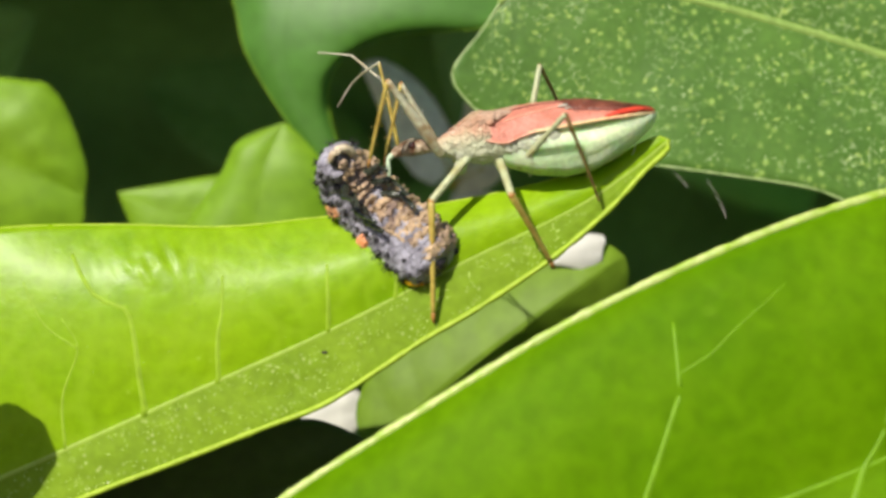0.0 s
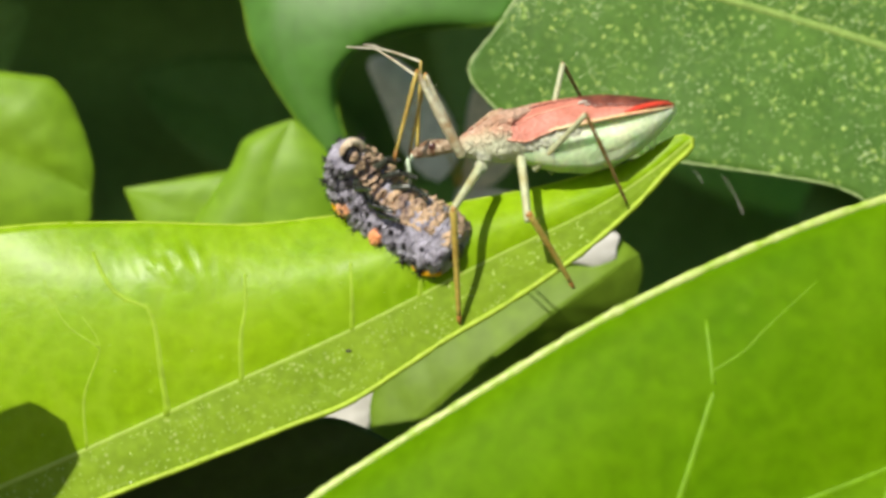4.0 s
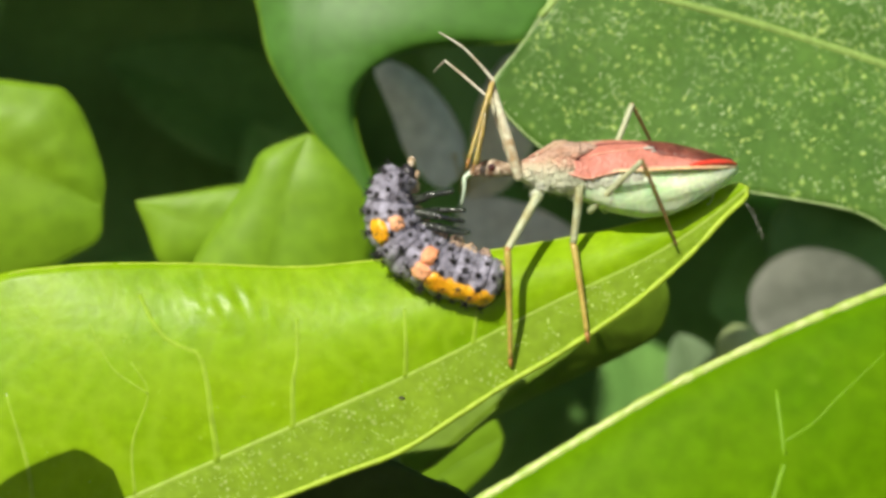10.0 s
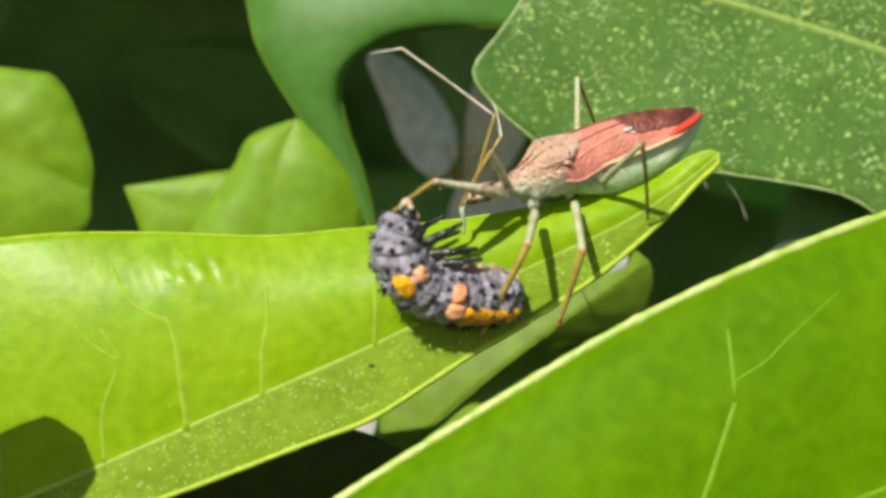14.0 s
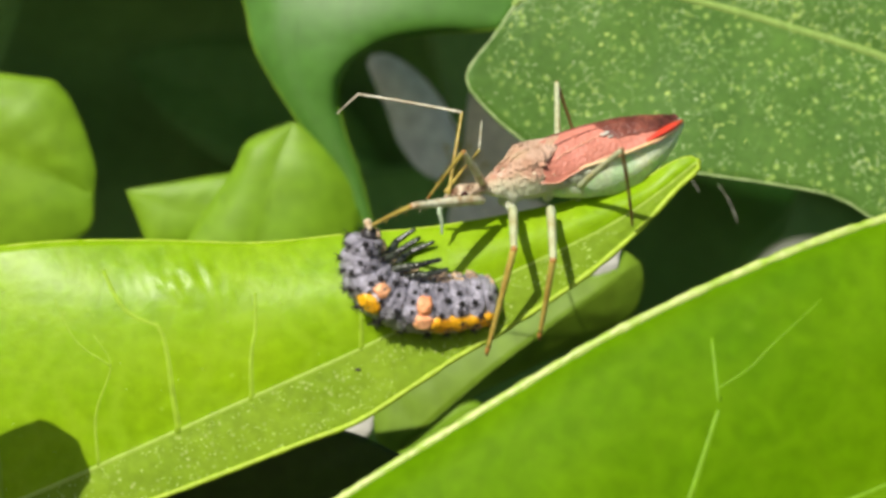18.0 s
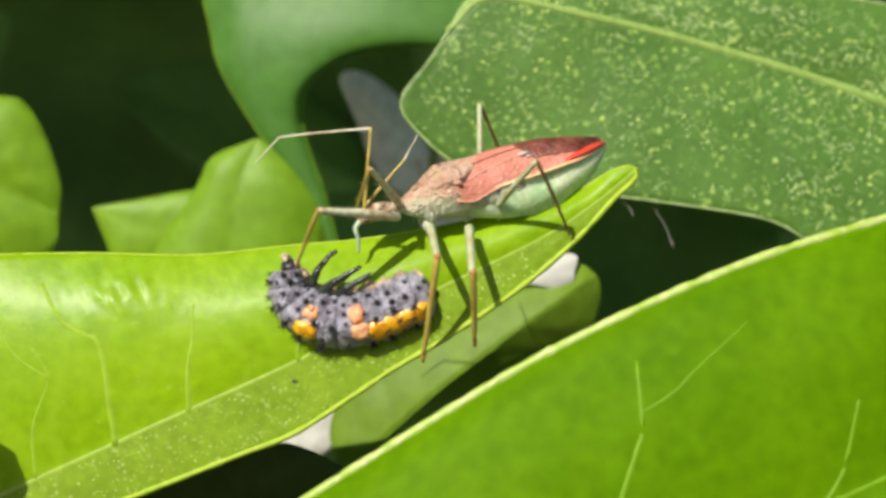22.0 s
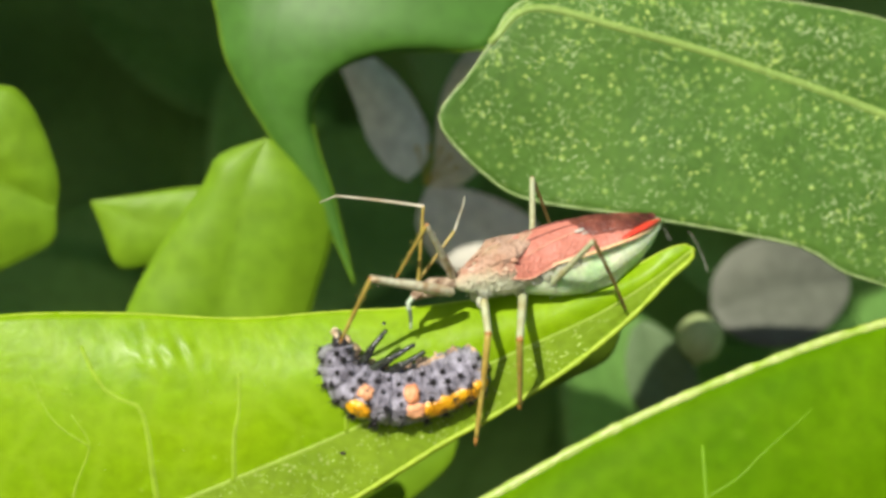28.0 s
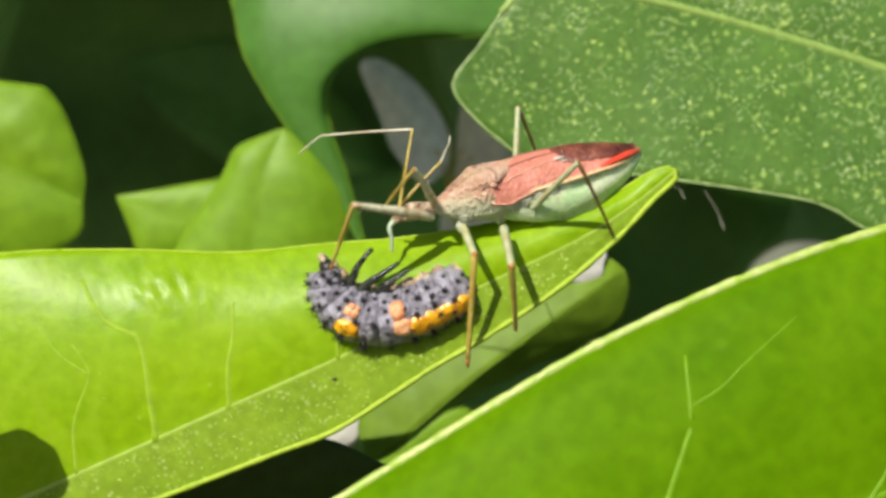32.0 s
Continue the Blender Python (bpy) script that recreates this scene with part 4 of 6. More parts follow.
def wing(side, material, lift, name):
    """A plate folded over the back, from the ridge down to the flank."""
    verts, faces, nu, nw = [], [], 32, 12
    for layer in (0, 1):
        verts += [on_wing(side, i / nu, j / nw, lift - 0.07 * layer) for i in range(nu + 1) for j in range(nw + 1)]
    top = (nu + 1) * (nw + 1)
    q = nw + 1
    for i in range(nu):
        for j in range(nw):
            a = i * q + j
            faces.append((a, a + q, a + q + 1, a + 1))
            faces.append((top + a, top + a + 1, top + a + q + 1, top + a + q))
        for j in (0, nw):
            a = i * q + j
            faces.append((a, a + q, top + a + q, top + a))
    for j in range(nw):
        for a in (j, nu * q + j):
            faces.append((a, a + 1, top + a + 1, top + a))
    return mesh_of(name, verts, faces, material)


for side in (1, -1):
    w = body_part("wing", wing(side, WING_RED, 0.0 if side > 0 else -0.04, "wing"), "salmon-red leathery forewing")
    edge = [on_wing(side, k / 32, 1.0) for k in range(33)]
    body_part("wing_edge", tube("wing_edge", edge, [0.06 - 0.0008 * k for k in range(33)], WING_EDGE, 6), "pale pinkish wing edge", w)
    drop = 0.0 if side > 0 else 0.35
    tip = [(x, side * y, z - drop) for x, y, z in ((-5.9, 1.72, 0.5), (-6.5, 1.6, 0.58), (-7.2, 1.36, 0.62), (-8.0, 1.0, 0.62), (-8.7, 0.5, 0.5))]
    body_part("wing_tip", tube("wing_tip", spline(tip, 20), [0.1 + 0.17 * math.sin(math.pi * k / 20) for k in range(21)], WING_TIP, 8, 0.7), "scarlet hind edge", w)
    for across, far, hue in ((0.34, 0.46, MEMBRANE), (0.62, 0.5, WING_EDGE)):
        line = [on_wing(side, 0.12 + far * k / 14, across * (1 - 0.012 * k), 0.01) for k in range(15)]
        body_part("wing_vein", tube("wing_vein", line, [0.045] * 15, hue, 5), "", w)
for side in (1, -1):
    verts, faces, nu, nw = [], [], 26, 8
    for layer in (0, 1):
        for i in range(nu + 1):
            u = 0.46 + 0.53 * i / nu
            q = (u - 0.46) / 0.53
            reach = 0.16 + 0.56 * min(1, q / 0.16) ** 0.7 - 0.12 * max(0, (q - 0.55) / 0.45) ** 1.6 + 0.05 * noise.noise(Vector((u * 30, side, 2)))
            for j in range(nw + 1):
                p = on_wing(side, u, reach * j / nw, 0.05 if side > 0 else 0.02) + Vector((-0.5 * q ** 4, 0, 0))
                verts.append(p + Vector((0, 0, 0.1 * math.sin(math.pi * min(q, 1)) * (1 - 0.7 * j / nw) - 0.05 * layer)))
    q, top = nw + 1, (nu + 1) * (nw + 1)
    for i in range(nu):
        for j in range(nw):
            a = i * q + j
            faces += [(a, a + q, a + q + 1, a + 1), (top + a, top + a + 1, top + a + q + 1, top + a + q)]
        for j in (0, nw):
            a = i * q + j
            faces.append((a, a + q, top + a + q, top + a))
    for j in range(nw):
        for a in (j, nu * q + j):
            faces.append((a, a + 1, top + a + 1, top + a))
    body_part("wing_membrane", mesh_of("wing_membrane", verts, faces, MEMBRANE), "dark brown glossy overlapping membrane")
for u, w, r in ((0.475, 0.56, 0.22), (0.51, 0.66, 0.13), (0.7, 0.3, 0.07), (0.8, 0.22, 0.06)):
    body_part("pale_spot", ball("pale_spot", r * 1.5, r * 0.8, r * 0.4, FIBRE, 7, 12, 0.4), "small whitish wing spot").location = on_wing(1, u, w, 0.08) * MM
head = body_part("head", loft("head", [(3.3, 0, -0.02, 0.33, 0.317, 1), (3.8, 0, 0.02, 0.389, 0.366, 1), (4.3, 0, 0.06, 0.496, 0.464, 1), (4.75, 0, 0.08, 0.566, 0.512, 1), (5.2, 0, 0.02, 0.425, 0.415, 1), (5.6, 0, -0.08, 0.307, 0.317, 1), (5.9, 0, -0.16, 0.165, 0.195, 1)], HEAD, 20, 0.1), "mottled brown narrow head")
for side in (1, -1):
    body_part("eye", ball("eye", 0.26, 0.16, 0.26, EYE), "dark round eye", head).location = Vector((4.7, side * 0.42, 0.12)) * MM
    body_part("ocellus", ball("ocellus", 0.09, 0.09, 0.08, EYE, 5, 8), "", head).location = Vector((4.3, side * 0.2, 0.42)) * MM
body_part("beak", tube("beak", spline([(5.75, 0, -0.15), (6.15, 0.05, -0.5), (6.15, 0.1, -1.1), (6.3, 0.1, -1.9)], 12), [0.17 - 0.009 * k for k in range(13)], BEAK, 8), "pale green curved beak stuck into the prey", head)
for x in (2.2, 0.0, -1.4):
    for side in (1, -1):
        body_part("hip", ball("hip", 0.36, 0.3, 0.42, CREAM, 7, 10, 0.1), "").location = Vector((x, side * 0.55, -1.35)) * MM


def limb(name, length, r0, r1, material, label="", swell=0.0, hairs=0, claw=None):
    """One stiff piece of a leg from its joint along x."""
    n = 14
    line = [(length * k / n, 0, 0.05 * math.sin(math.pi * k / n) * length * 0.3) for k in range(n + 1)]
    radii = [(r0 + (r1 - r0) * k / n) * (1 + swell * math.sin(math.pi * min(k / n * 1.4, 1))) for k in range(n + 1)]
    v, f = tube_data(line, radii, 8)
    for h in range(hairs):
        x = length * (0.1 + 0.85 * h / hairs)
        a = h * 2.4
        b = Vector((x, r0 * math.cos(a) * 0.7, r0 * math.sin(a) * 0.7))
        e = b + Vector((0.1, math.cos(a) * 0.26, math.sin(a) * 0.26))
        hv2, hf2 = tube_data([b, b.lerp(e, 0.5), e], [0.018, 0.014, 0.006], 4)
        o = len(v)
        v += hv2
        f += [tuple(i + o for i in q) for q in hf2]
    ob = part(name, mesh_of(name, v, f, material), bug, label)
    part("joint", ball("joint", r0 * 1.04, r0 * 1.04, r0 * 1.04, claw or material, 6, 8), ob)
    if claw:
        foot = tube("foot", [(length, 0, 0), (length + 0.35, 0, -0.03), (length + 0.6, 0.05, -0.12)], [r1 * 1.1, r1 * 0.9, r1 * 0.4], claw, 6)
        part("foot", foot, ob, "orange-brown foot")
    return ob


mid_a = [limb("femur", 3.6, 0.27, 0.2, FEMUR, "pale green thigh"), limb("tibia", 6.1, 0.2, 0.13, TIBIA, "amber shin", hairs=14, claw=CLAW)]
mid_b = [limb("femur", 4.0, 0.27, 0.2, FEMUR, "pale green thigh"), limb("tibia", 4.9, 0.2, 0.13, TIBIA, "amber shin", hairs=12, claw=CLAW)]
hind_near = [limb("femur", 4.6, 0.2, 0.14, FEMUR, "pale green thigh"), limb("tibia", 5.3, 0.12, 0.08, TIBIA_DARK, "brown shin", hairs=12, claw=TIBIA_DARK)]
hind_far = [limb("femur", 5.2, 0.2, 0.15, FEMUR, "pale green thigh"), limb("tibia", 5.2, 0.11, 0.08, TIBIA_DARK, "brown shin", hairs=8, claw=TIBIA_DARK)]
front_near = [limb("femur", 5.2, 0.27, 0.18, FEMUR_SPOT, "spotted tan thigh", 0.25, 22), limb("tibia", 4.3, 0.13, 0.09, TIBIA, "amber shin", hairs=16, claw=CLAW)]
front_far = [limb("femur", 4.8, 0.21, 0.14, FEMUR_SPOT, "spotted tan thigh", 0.25, 16), limb("tibia", 4.0, 0.12, 0.08, TIBIA, "amber shin", hairs=12, claw=CLAW)]


def feeler(name, lengths):
    out = []
    for k, size in enumerate(lengths):
        out.append(limb(name, size, 0.095 - 0.02 * k, 0.075 - 0.02 * k, ANTENNA if k else TIBIA, "thin pale feeler" if k else "brown base of the feeler"))
    return out


antenna_near = feeler("antenna", (4.6, 5.9, 2.0))
antenna_far = feeler("antenna", (3.6, 4.5, 2.0))

# ---- the larva; x from its tail end to its head end, y to its near flank, belly on the hollow side ----
larva = thing("ladybird_larva", "slate-grey spiny larva with orange spots, curled and speared by the bug", "larva")
curve = spline([(0, 0, 0), (1.7, 0, -1.0), (3.6, 0, -2.05), (5.2, 0, -2.45), (6.7, 0, -2.15), (7.8, 0, -1.2), (8.2, 0, 0.0)], 120)


def larva_frame(s):
    x = min(max(s * 120, 1), 118.99)
    i = int(x)
    w = x - i
    d = (curve[i + 1] - curve[i - 1]).lerp(curve[i + 2] - curve[i], w).normalized() if i < 119 else (curve[i + 1] - curve[i - 1]).normalized()
    return curve[i].lerp(curve[i + 1], w), d, Vector((0, 1, 0)), Vector((d.z, 0, -d.x))


def girth(s):
    end = 1 - min(max(s, 0) / 0.1, 1)
    return (0.92 + 0.7 * math.sin(math.pi * min(max(0.22 + 0.66 * s, 0), 1)) ** 0.9 - 0.35 * max(0, s - 0.8) / 0.2) * (1 - 0.75 * end * end) ** 0.5


WIDE = 1.28  # broader than high


def on_larva(s, angle, lift=0.0):
    """A place on the skin: angle 0 at the ridge of the back, 90 at the near flank."""
    c, d, y, out = larva_frame(s)
    a = radians(angle)
    n = out * math.cos(a) + y * math.sin(a)
    return c + (out * math.cos(a) + y * WIDE * math.sin(a)) * girth(s) + n * lift, n, d


def patch(name, s0, ang0, ds, dang, lift, material, rough=0.12, power=3.0):
    """A raised pad lying on the skin, squarish, with an uneven outline."""
    verts, faces, rings, sides = [], [], 7, 24
    c, n, d = on_larva(s0, ang0, lift)
    verts.append(c)
    for i in range(1, rings + 1):
        q = i / rings
        for j in range(sides):
            a = 2 * math.pi * j / sides
            ca, sa = math.cos(a), math.sin(a)
            k = (abs(ca) ** power + abs(sa) ** power) ** (-1 / power)
            k *= 1 + rough * noise.noise(Vector((ca * 2.2 + s0 * 40, sa * 2.2, ang0 * 0.1)))
            p, n, d = on_larva(s0 + ds * q * k * ca, ang0 + dang * q * k * sa)
            verts.append(p + n * (lift * (1 - q ** 4) - 0.12 * q ** 6 + rough * 0.5 * noise.noise(p * 3.6) * (1 - q * q)))
    for j in range(sides):
        j2 = (j + 1) % sides
        faces.append((0, 1 + j, 1 + j2))
        for i in range(rings - 1):
            a, b = 1 + i * sides, 1 + (i + 1) * sides
            faces.append((a + j, b + j, b + j2, a + j2))
    return mesh_of(name, verts, faces, material)


knob_mesh = None
SEGMENTS = 11
for k in range(SEGMENTS):
    s0, s1 = k / SEGMENTS, (k + 1) / SEGMENTS
    verts, faces, sides, rings = [], [], 36, 8
    for i in range(rings + 1):
        s = s0 + (s1 - s0) * i / rings
        c, d, y, out = larva_frame(s)
        r = girth(s) * (0.945 + 0.06 * math.sin(math.pi * i / rings) ** 0.5)
        for q in range(sides):
            a = 2 * math.pi * q / sides
            n = out * math.cos(a) + y * math.sin(a)
            v = c + (out * math.cos(a) + y * WIDE * math.sin(a)) * r
            v += n * (0.14 * noise.noise(v * 2.2) + 0.11 * noise.noise(v * 5.0))
            verts.append(v)
    for i in range(rings):
        for q in range(sides):
            q2 = (q + 1) % sides
            faces.append((i * sides + q, i * sides + q2, (i + 1) * sides + q2, (i + 1) * sides + q))
    verts += [larva_frame(s0)[0], larva_frame(s1)[0]]
    for q in range(sides):
        q2 = (q + 1) % sides
        faces.append((q2, q, len(verts) - 2))
        faces.append((rings * sides + q, rings * sides + q2, len(verts) - 1))
    seg = part("body_segment", mesh_of("body_segment", verts, faces, SKIN), larva)
    # ribbed belly fold on the hollow side
    for lump, wide in ((168, 9), (182, 13), (200, 15), (222, 18), (248, 16)):
        part("belly_fold", patch("belly_fold", (s0 + s1) / 2 + 0.008 * math.sin(k * 2.1 + lump), lump + 4 * math.sin(k * 1.7), (0.42 + 0.08 * math.sin(k * 5.3 + lump)) / SEGMENTS, wide, 0.15 + 0.07 * math.sin(k * 3.1 + lump), UNDER, 0.7, 2.2), seg, "tan lumpy belly fold")
    for ang in (-75, -40, -12, 12, 34, 60, 84, 108, 132):
        p, n, d = on_larva((s0 + s1) / 2 + 0.02 * math.sin(ang * 1.7 + k), ang + 6 * math.sin(k * 2.3 + ang), -0.02)
        if knob_mesh is None:
            kv, kf = tube_data([(0, 0, -0.1), (0, 0, 0.03), (0, 0, 0.1), (0, 0, 0.14)], [0.13, 0.12, 0.08, 0.04], 8)
            for h in range(5):
                a = h * 1.256
                b = Vector((0.08 * math.cos(a), 0.08 * math.sin(a), 0.08))
                e = b + Vector((0.13 * math.cos(a), 0.13 * math.sin(a), 0.2))
                v2, f2 = tube_data([b, e], [0.025, 0.008], 4)
                o = len(kv)
                kv += v2
                kf += [tuple(i + o for i in q) for q in f2]
            knob_mesh = mesh_of("tubercle", kv, kf, KNOB)
        part("tubercle", knob_mesh, seg, "", Matrix.Translation(p * MM) @ n.to_track_quat("Z", "Y").to_matrix().to_4x4() @ Matrix.Scale(rng.uniform(0.85, 1.6), 4))
for s, ang, ds, da, mat in ((0.425, 68, 0.052, 19, SALMON), (0.43, 106, 0.05, 20, SALMON), (0.69, 58, 0.06, 21, AMBER), (0.70, 100, 0.05, 17, SALMON),
                            (0.14, -60, 0.05, 15, AMBER), (0.32, -60, 0.05, 15, AMBER), (0.69, -60, 0.05, 15, AMBER)):
    part("orange_spot", patch("orange_spot", s, ang, ds, da, 0.2, mat, 0.22), larva, "raised orange spot")
verts, faces = [], []
for k in range(61):
    for j in range(9):
        w = j / 4 - 1
        bulge = abs(math.sin(k * math.pi / 60 * 4.5 + 0.3)) ** 0.25
        half = (20 + 4 * bulge + 4 * noise.noise(Vector((k * 0.25, w, 4)))) * min(1, (k + 2) / 8, (62 - k) / 6) ** 0.5
        p, n, d = on_larva(0.02 + 0.37 * k / 60, 58 + half * w)
        verts.append(p + n * (0.15 * (1 - w ** 4) * (0.92 + 0.1 * bulge) - 0.1 * w ** 6 + 0.08 * noise.noise(p * 1.5)))
for k in range(60):
    for j in range(8):
        a = k * 9 + j
        faces.append((a, a + 1, a + 10, a + 9))
part("orange_stripe", mesh_of("orange_stripe", verts, faces, AMBER), larva, "amber-yellow scalloped side stripe")
c, d, y, out = larva_frame(0.97)
face = (d * 0.55 - out * 0.85).normalized()
turn = Matrix((face, y, face.cross(y))).transposed().to_4x4()
lh = part("head", ball("head", 0.5, 0.58, 0.58, KNOB, 10, 14, 0.1), larva, "black shiny head", Matrix.Translation((c + d * 0.3 - out * 0.2) * MM) @ turn)
part("face_plate", ball("face_plate", 0.2, 0.32, 0.3, UNDER, 7, 10, 0.2), lh, "tan face", mm(0.42, 0.05, 0.02))
ring = [Vector((0.12, 0.74 * math.cos(a), 0.74 * math.sin(a))) for a in [0.9 + 4.7 * q / 28 for q in range(29)]]
part("collar", tube("collar", ring, [0.1 + 0.16 * math.sin(math.pi * q / 28) ** 0.5 for q in range(29)], COLLAR, 10), lh, "cream collar behind the head")
c, d, y, out = larva_frame(0.02)
part("tail_disc", ball("tail_disc", 0.4, 0.6, 0.5, KNOB, 9, 14, 0.15), larva, "dark tail end", Matrix.Translation((c - d * 0.05) * MM) @ d.to_track_quat("X", "Z").to_matrix().to_4x4())
for s, side, reach in ((0.84, 1, 2.3), (0.74, 1, 2.7), (0.6, 1, 2.4), (0.82, -1, 2.3), (0.7, -1, 2.7), (0.57, -1, 2.5)):
    c, d, y, out = larva_frame(s)
    a = c - out * girth(s) * 0.8 + y * side * 0.6
    lean = Vector((-0.55 + 0.3 * math.sin(s * 40), side * 0.3, 0.8)).normalized()
    k = a + lean * reach * 0.5 + y * side * 0.3
    e = k + (lean + Vector((-0.25, -side * 0.4, 0.1))).normalized() * reach * 0.55
    leg = part("leg", tube("leg", spline([a, a.lerp(k, 0.5) - out * 0.1, k], 8), [0.26 - 0.006 * q for q in range(9)], LARVA_LEG, 8), larva, "stiff black leg")
    part("shin", tube("shin", spline([k, k.lerp(e, 0.6), e], 8), [0.19 - 0.009 * q for q in range(9)], LARVA_LEG, 7), leg)


# ---- what moves ----
def motions():
    walk(bug, [
        (0.0, mm(3.02, 0.14, 6.14, -6.0, 6.8, 178.5)),
        (3.0, mm(2.70, 0.14, 6.11, -6.0, 8.4, 178.5)),
        (7.0, mm(3.17, 0.14, 6.23, -6.0, 4.5, 178.5)),
        (8.5, mm(2.78, 0.14, 7.02, -5.0, -0.8, 178.5)),
        (9.0, mm(2.61, 0.14, 6.84, -5.0, -0.4, 178.6)),
        (10.0, mm(2.96, 0.14, 6.82, -6.0, 0.1, 178.5)),
        (11.0, mm(3.14, 0.14, 6.44, -8.0, 0.6, 178.5)),
        (12.0, mm(3.35, 0.00, 6.13, -12.0, 8.7, -178.0)),
        (13.0, mm(3.56, -0.06, 5.83, -20.0, 12.4, -173.4)),
        (14.0, mm(3.83, 0.30, 5.26, -24.0, 19.2, -166.7)),
        (15.0, mm(3.71, 0.30, 4.78, -27.0, 22.1, -166.1)),
        (18.0, mm(3.63, 0.26, 5.44, -21.0, 17.3, -169.1)),
        (19.0, mm(2.73, 0.26, 4.87, -21.0, 19.0, -169.3)),
        (21.0, mm(2.67, 0.26, 4.83, -19.0, 17.0, -169.7)),
        (23.0, mm(2.59, 0.26, 4.95, -17.0, 15.3, -170.1)),
        (25.0, mm(2.60, 0.26, 4.89, -17.0, 18.1, -170.0)),
        (28.0, mm(2.54, 0.26, 4.82, -11.0, 15.3, -170.1)),
        (30.0, mm(2.46, 0.26, 4.79, -15.0, 16.6, -169.8)),
        (32.0, mm(2.31, 0.26, 4.75, -17.0, 14.2, -170.4)),
    ])
    walk(mid_a[0], [
        (0.0, mm(1.52, 0.61, -0.68, -58.4, 38.1, 30.2)),
        (3.0, mm(2.41, 1.33, -1.50, -41.4, 27.5, 58.0)),
        (7.0, mm(1.73, 0.86, -0.76, -67.5, 48.1, 16.3)),
        (8.5, mm(2.34, 1.22, -1.61, -35.3, 49.8, 56.6)),
        (9.0, mm(1.93, 0.92, -0.57, -69.9, 69.2, 17.5)),
        (10.0, mm(2.26, 1.06, -1.39, -44.1, 46.3, 46.4)),
        (11.0, mm(2.35, 1.24, -1.51, -34.9, 37.1, 58.3)),
        (12.0, mm(2.60, 1.65, -1.59, -35.8, 21.0, 58.8)),
        (13.0, mm(2.64, 1.77, -1.44, -29.1, 9.0, 60.6)),
        (14.0, mm(2.68, 1.69, -1.31, -26.9, -2.9, 57.6)),
        (15.0, mm(2.54, 1.74, -1.29, -16.6, -3.6, 67.6)),
        (18.0, mm(2.26, 0.97, -1.44, -19.1, 9.5, 67.5)),
        (19.0, mm(2.14, 0.36, -1.35, -4.8, 6.6, 83.3)),
        (21.0, mm(2.25, 1.13, -1.43, -8.3, 3.9, 80.7)),
        (23.0, mm(2.18, 0.74, -1.40, -10.7, 6.0, 78.8)),
        (25.0, mm(2.09, 0.31, -1.32, -12.1, 9.4, 77.7)),
        (28.0, mm(1.80, -0.53, -0.70, -14.5, 26.6, 73.6)),
        (30.0, mm(2.07, 0.32, -1.35, -15.0, 7.3, 75.7)),
        (32.0, mm(2.12, 0.07, -1.28, -3.5, 10.3, 84.2)),
    ])
    walk(mid_a[1], [
        (0.0, mm(3.97, 2.03, -2.91, -91.1, 83.8, 3.0)),
        (3.0, mm(4.10, 4.04, -3.17, -169.0, 71.1, -73.9)),
        (7.0, mm(4.04, 1.54, -3.44, -37.1, 83.8, 57.5)),
        (8.5, mm(3.62, 3.16, -4.36, 152.5, 78.9, -110.8)),
        (9.0, mm(3.15, 1.30, -3.93, -0.2, 84.0, 94.0)),
        (10.0, mm(3.97, 2.86, -3.99, 146.0, 83.1, -117.6)),
        (11.0, mm(3.86, 3.68, -3.69, 174.1, 79.4, -90.5)),
        (12.0, mm(4.34, 4.53, -2.88, -147.9, 70.2, -61.3)),
        (13.0, mm(4.38, 4.87, -2.00, -116.4, 68.2, -43.5)),
        (14.0, mm(4.61, 4.73, -1.13, -84.3, 59.4, -32.1)),
        (15.0, mm(3.91, 5.07, -1.07, -75.5, 59.6, -24.8)),
        (18.0, mm(3.61, 4.25, -2.03, -82.5, 67.1, -15.1)),
        (19.0, mm(2.56, 3.91, -1.77, -73.4, 65.2, -5.1)),
        (21.0, mm(2.83, 4.68, -1.68, -103.3, 68.9, -33.1)),
        (23.0, mm(2.88, 4.26, -1.77, -106.2, 71.7, -32.4)),
        (25.0, mm(2.84, 3.77, -1.91, -88.4, 70.0, -14.8)),
        (28.0, mm(2.71, 2.55, -2.31, -82.6, 74.2, -3.7)),
        (30.0, mm(2.95, 3.78, -1.80, -105.4, 74.3, -28.6)),
        (32.0, mm(2.48, 3.60, -1.91, -87.1, 77.2, -8.8)),
    ])
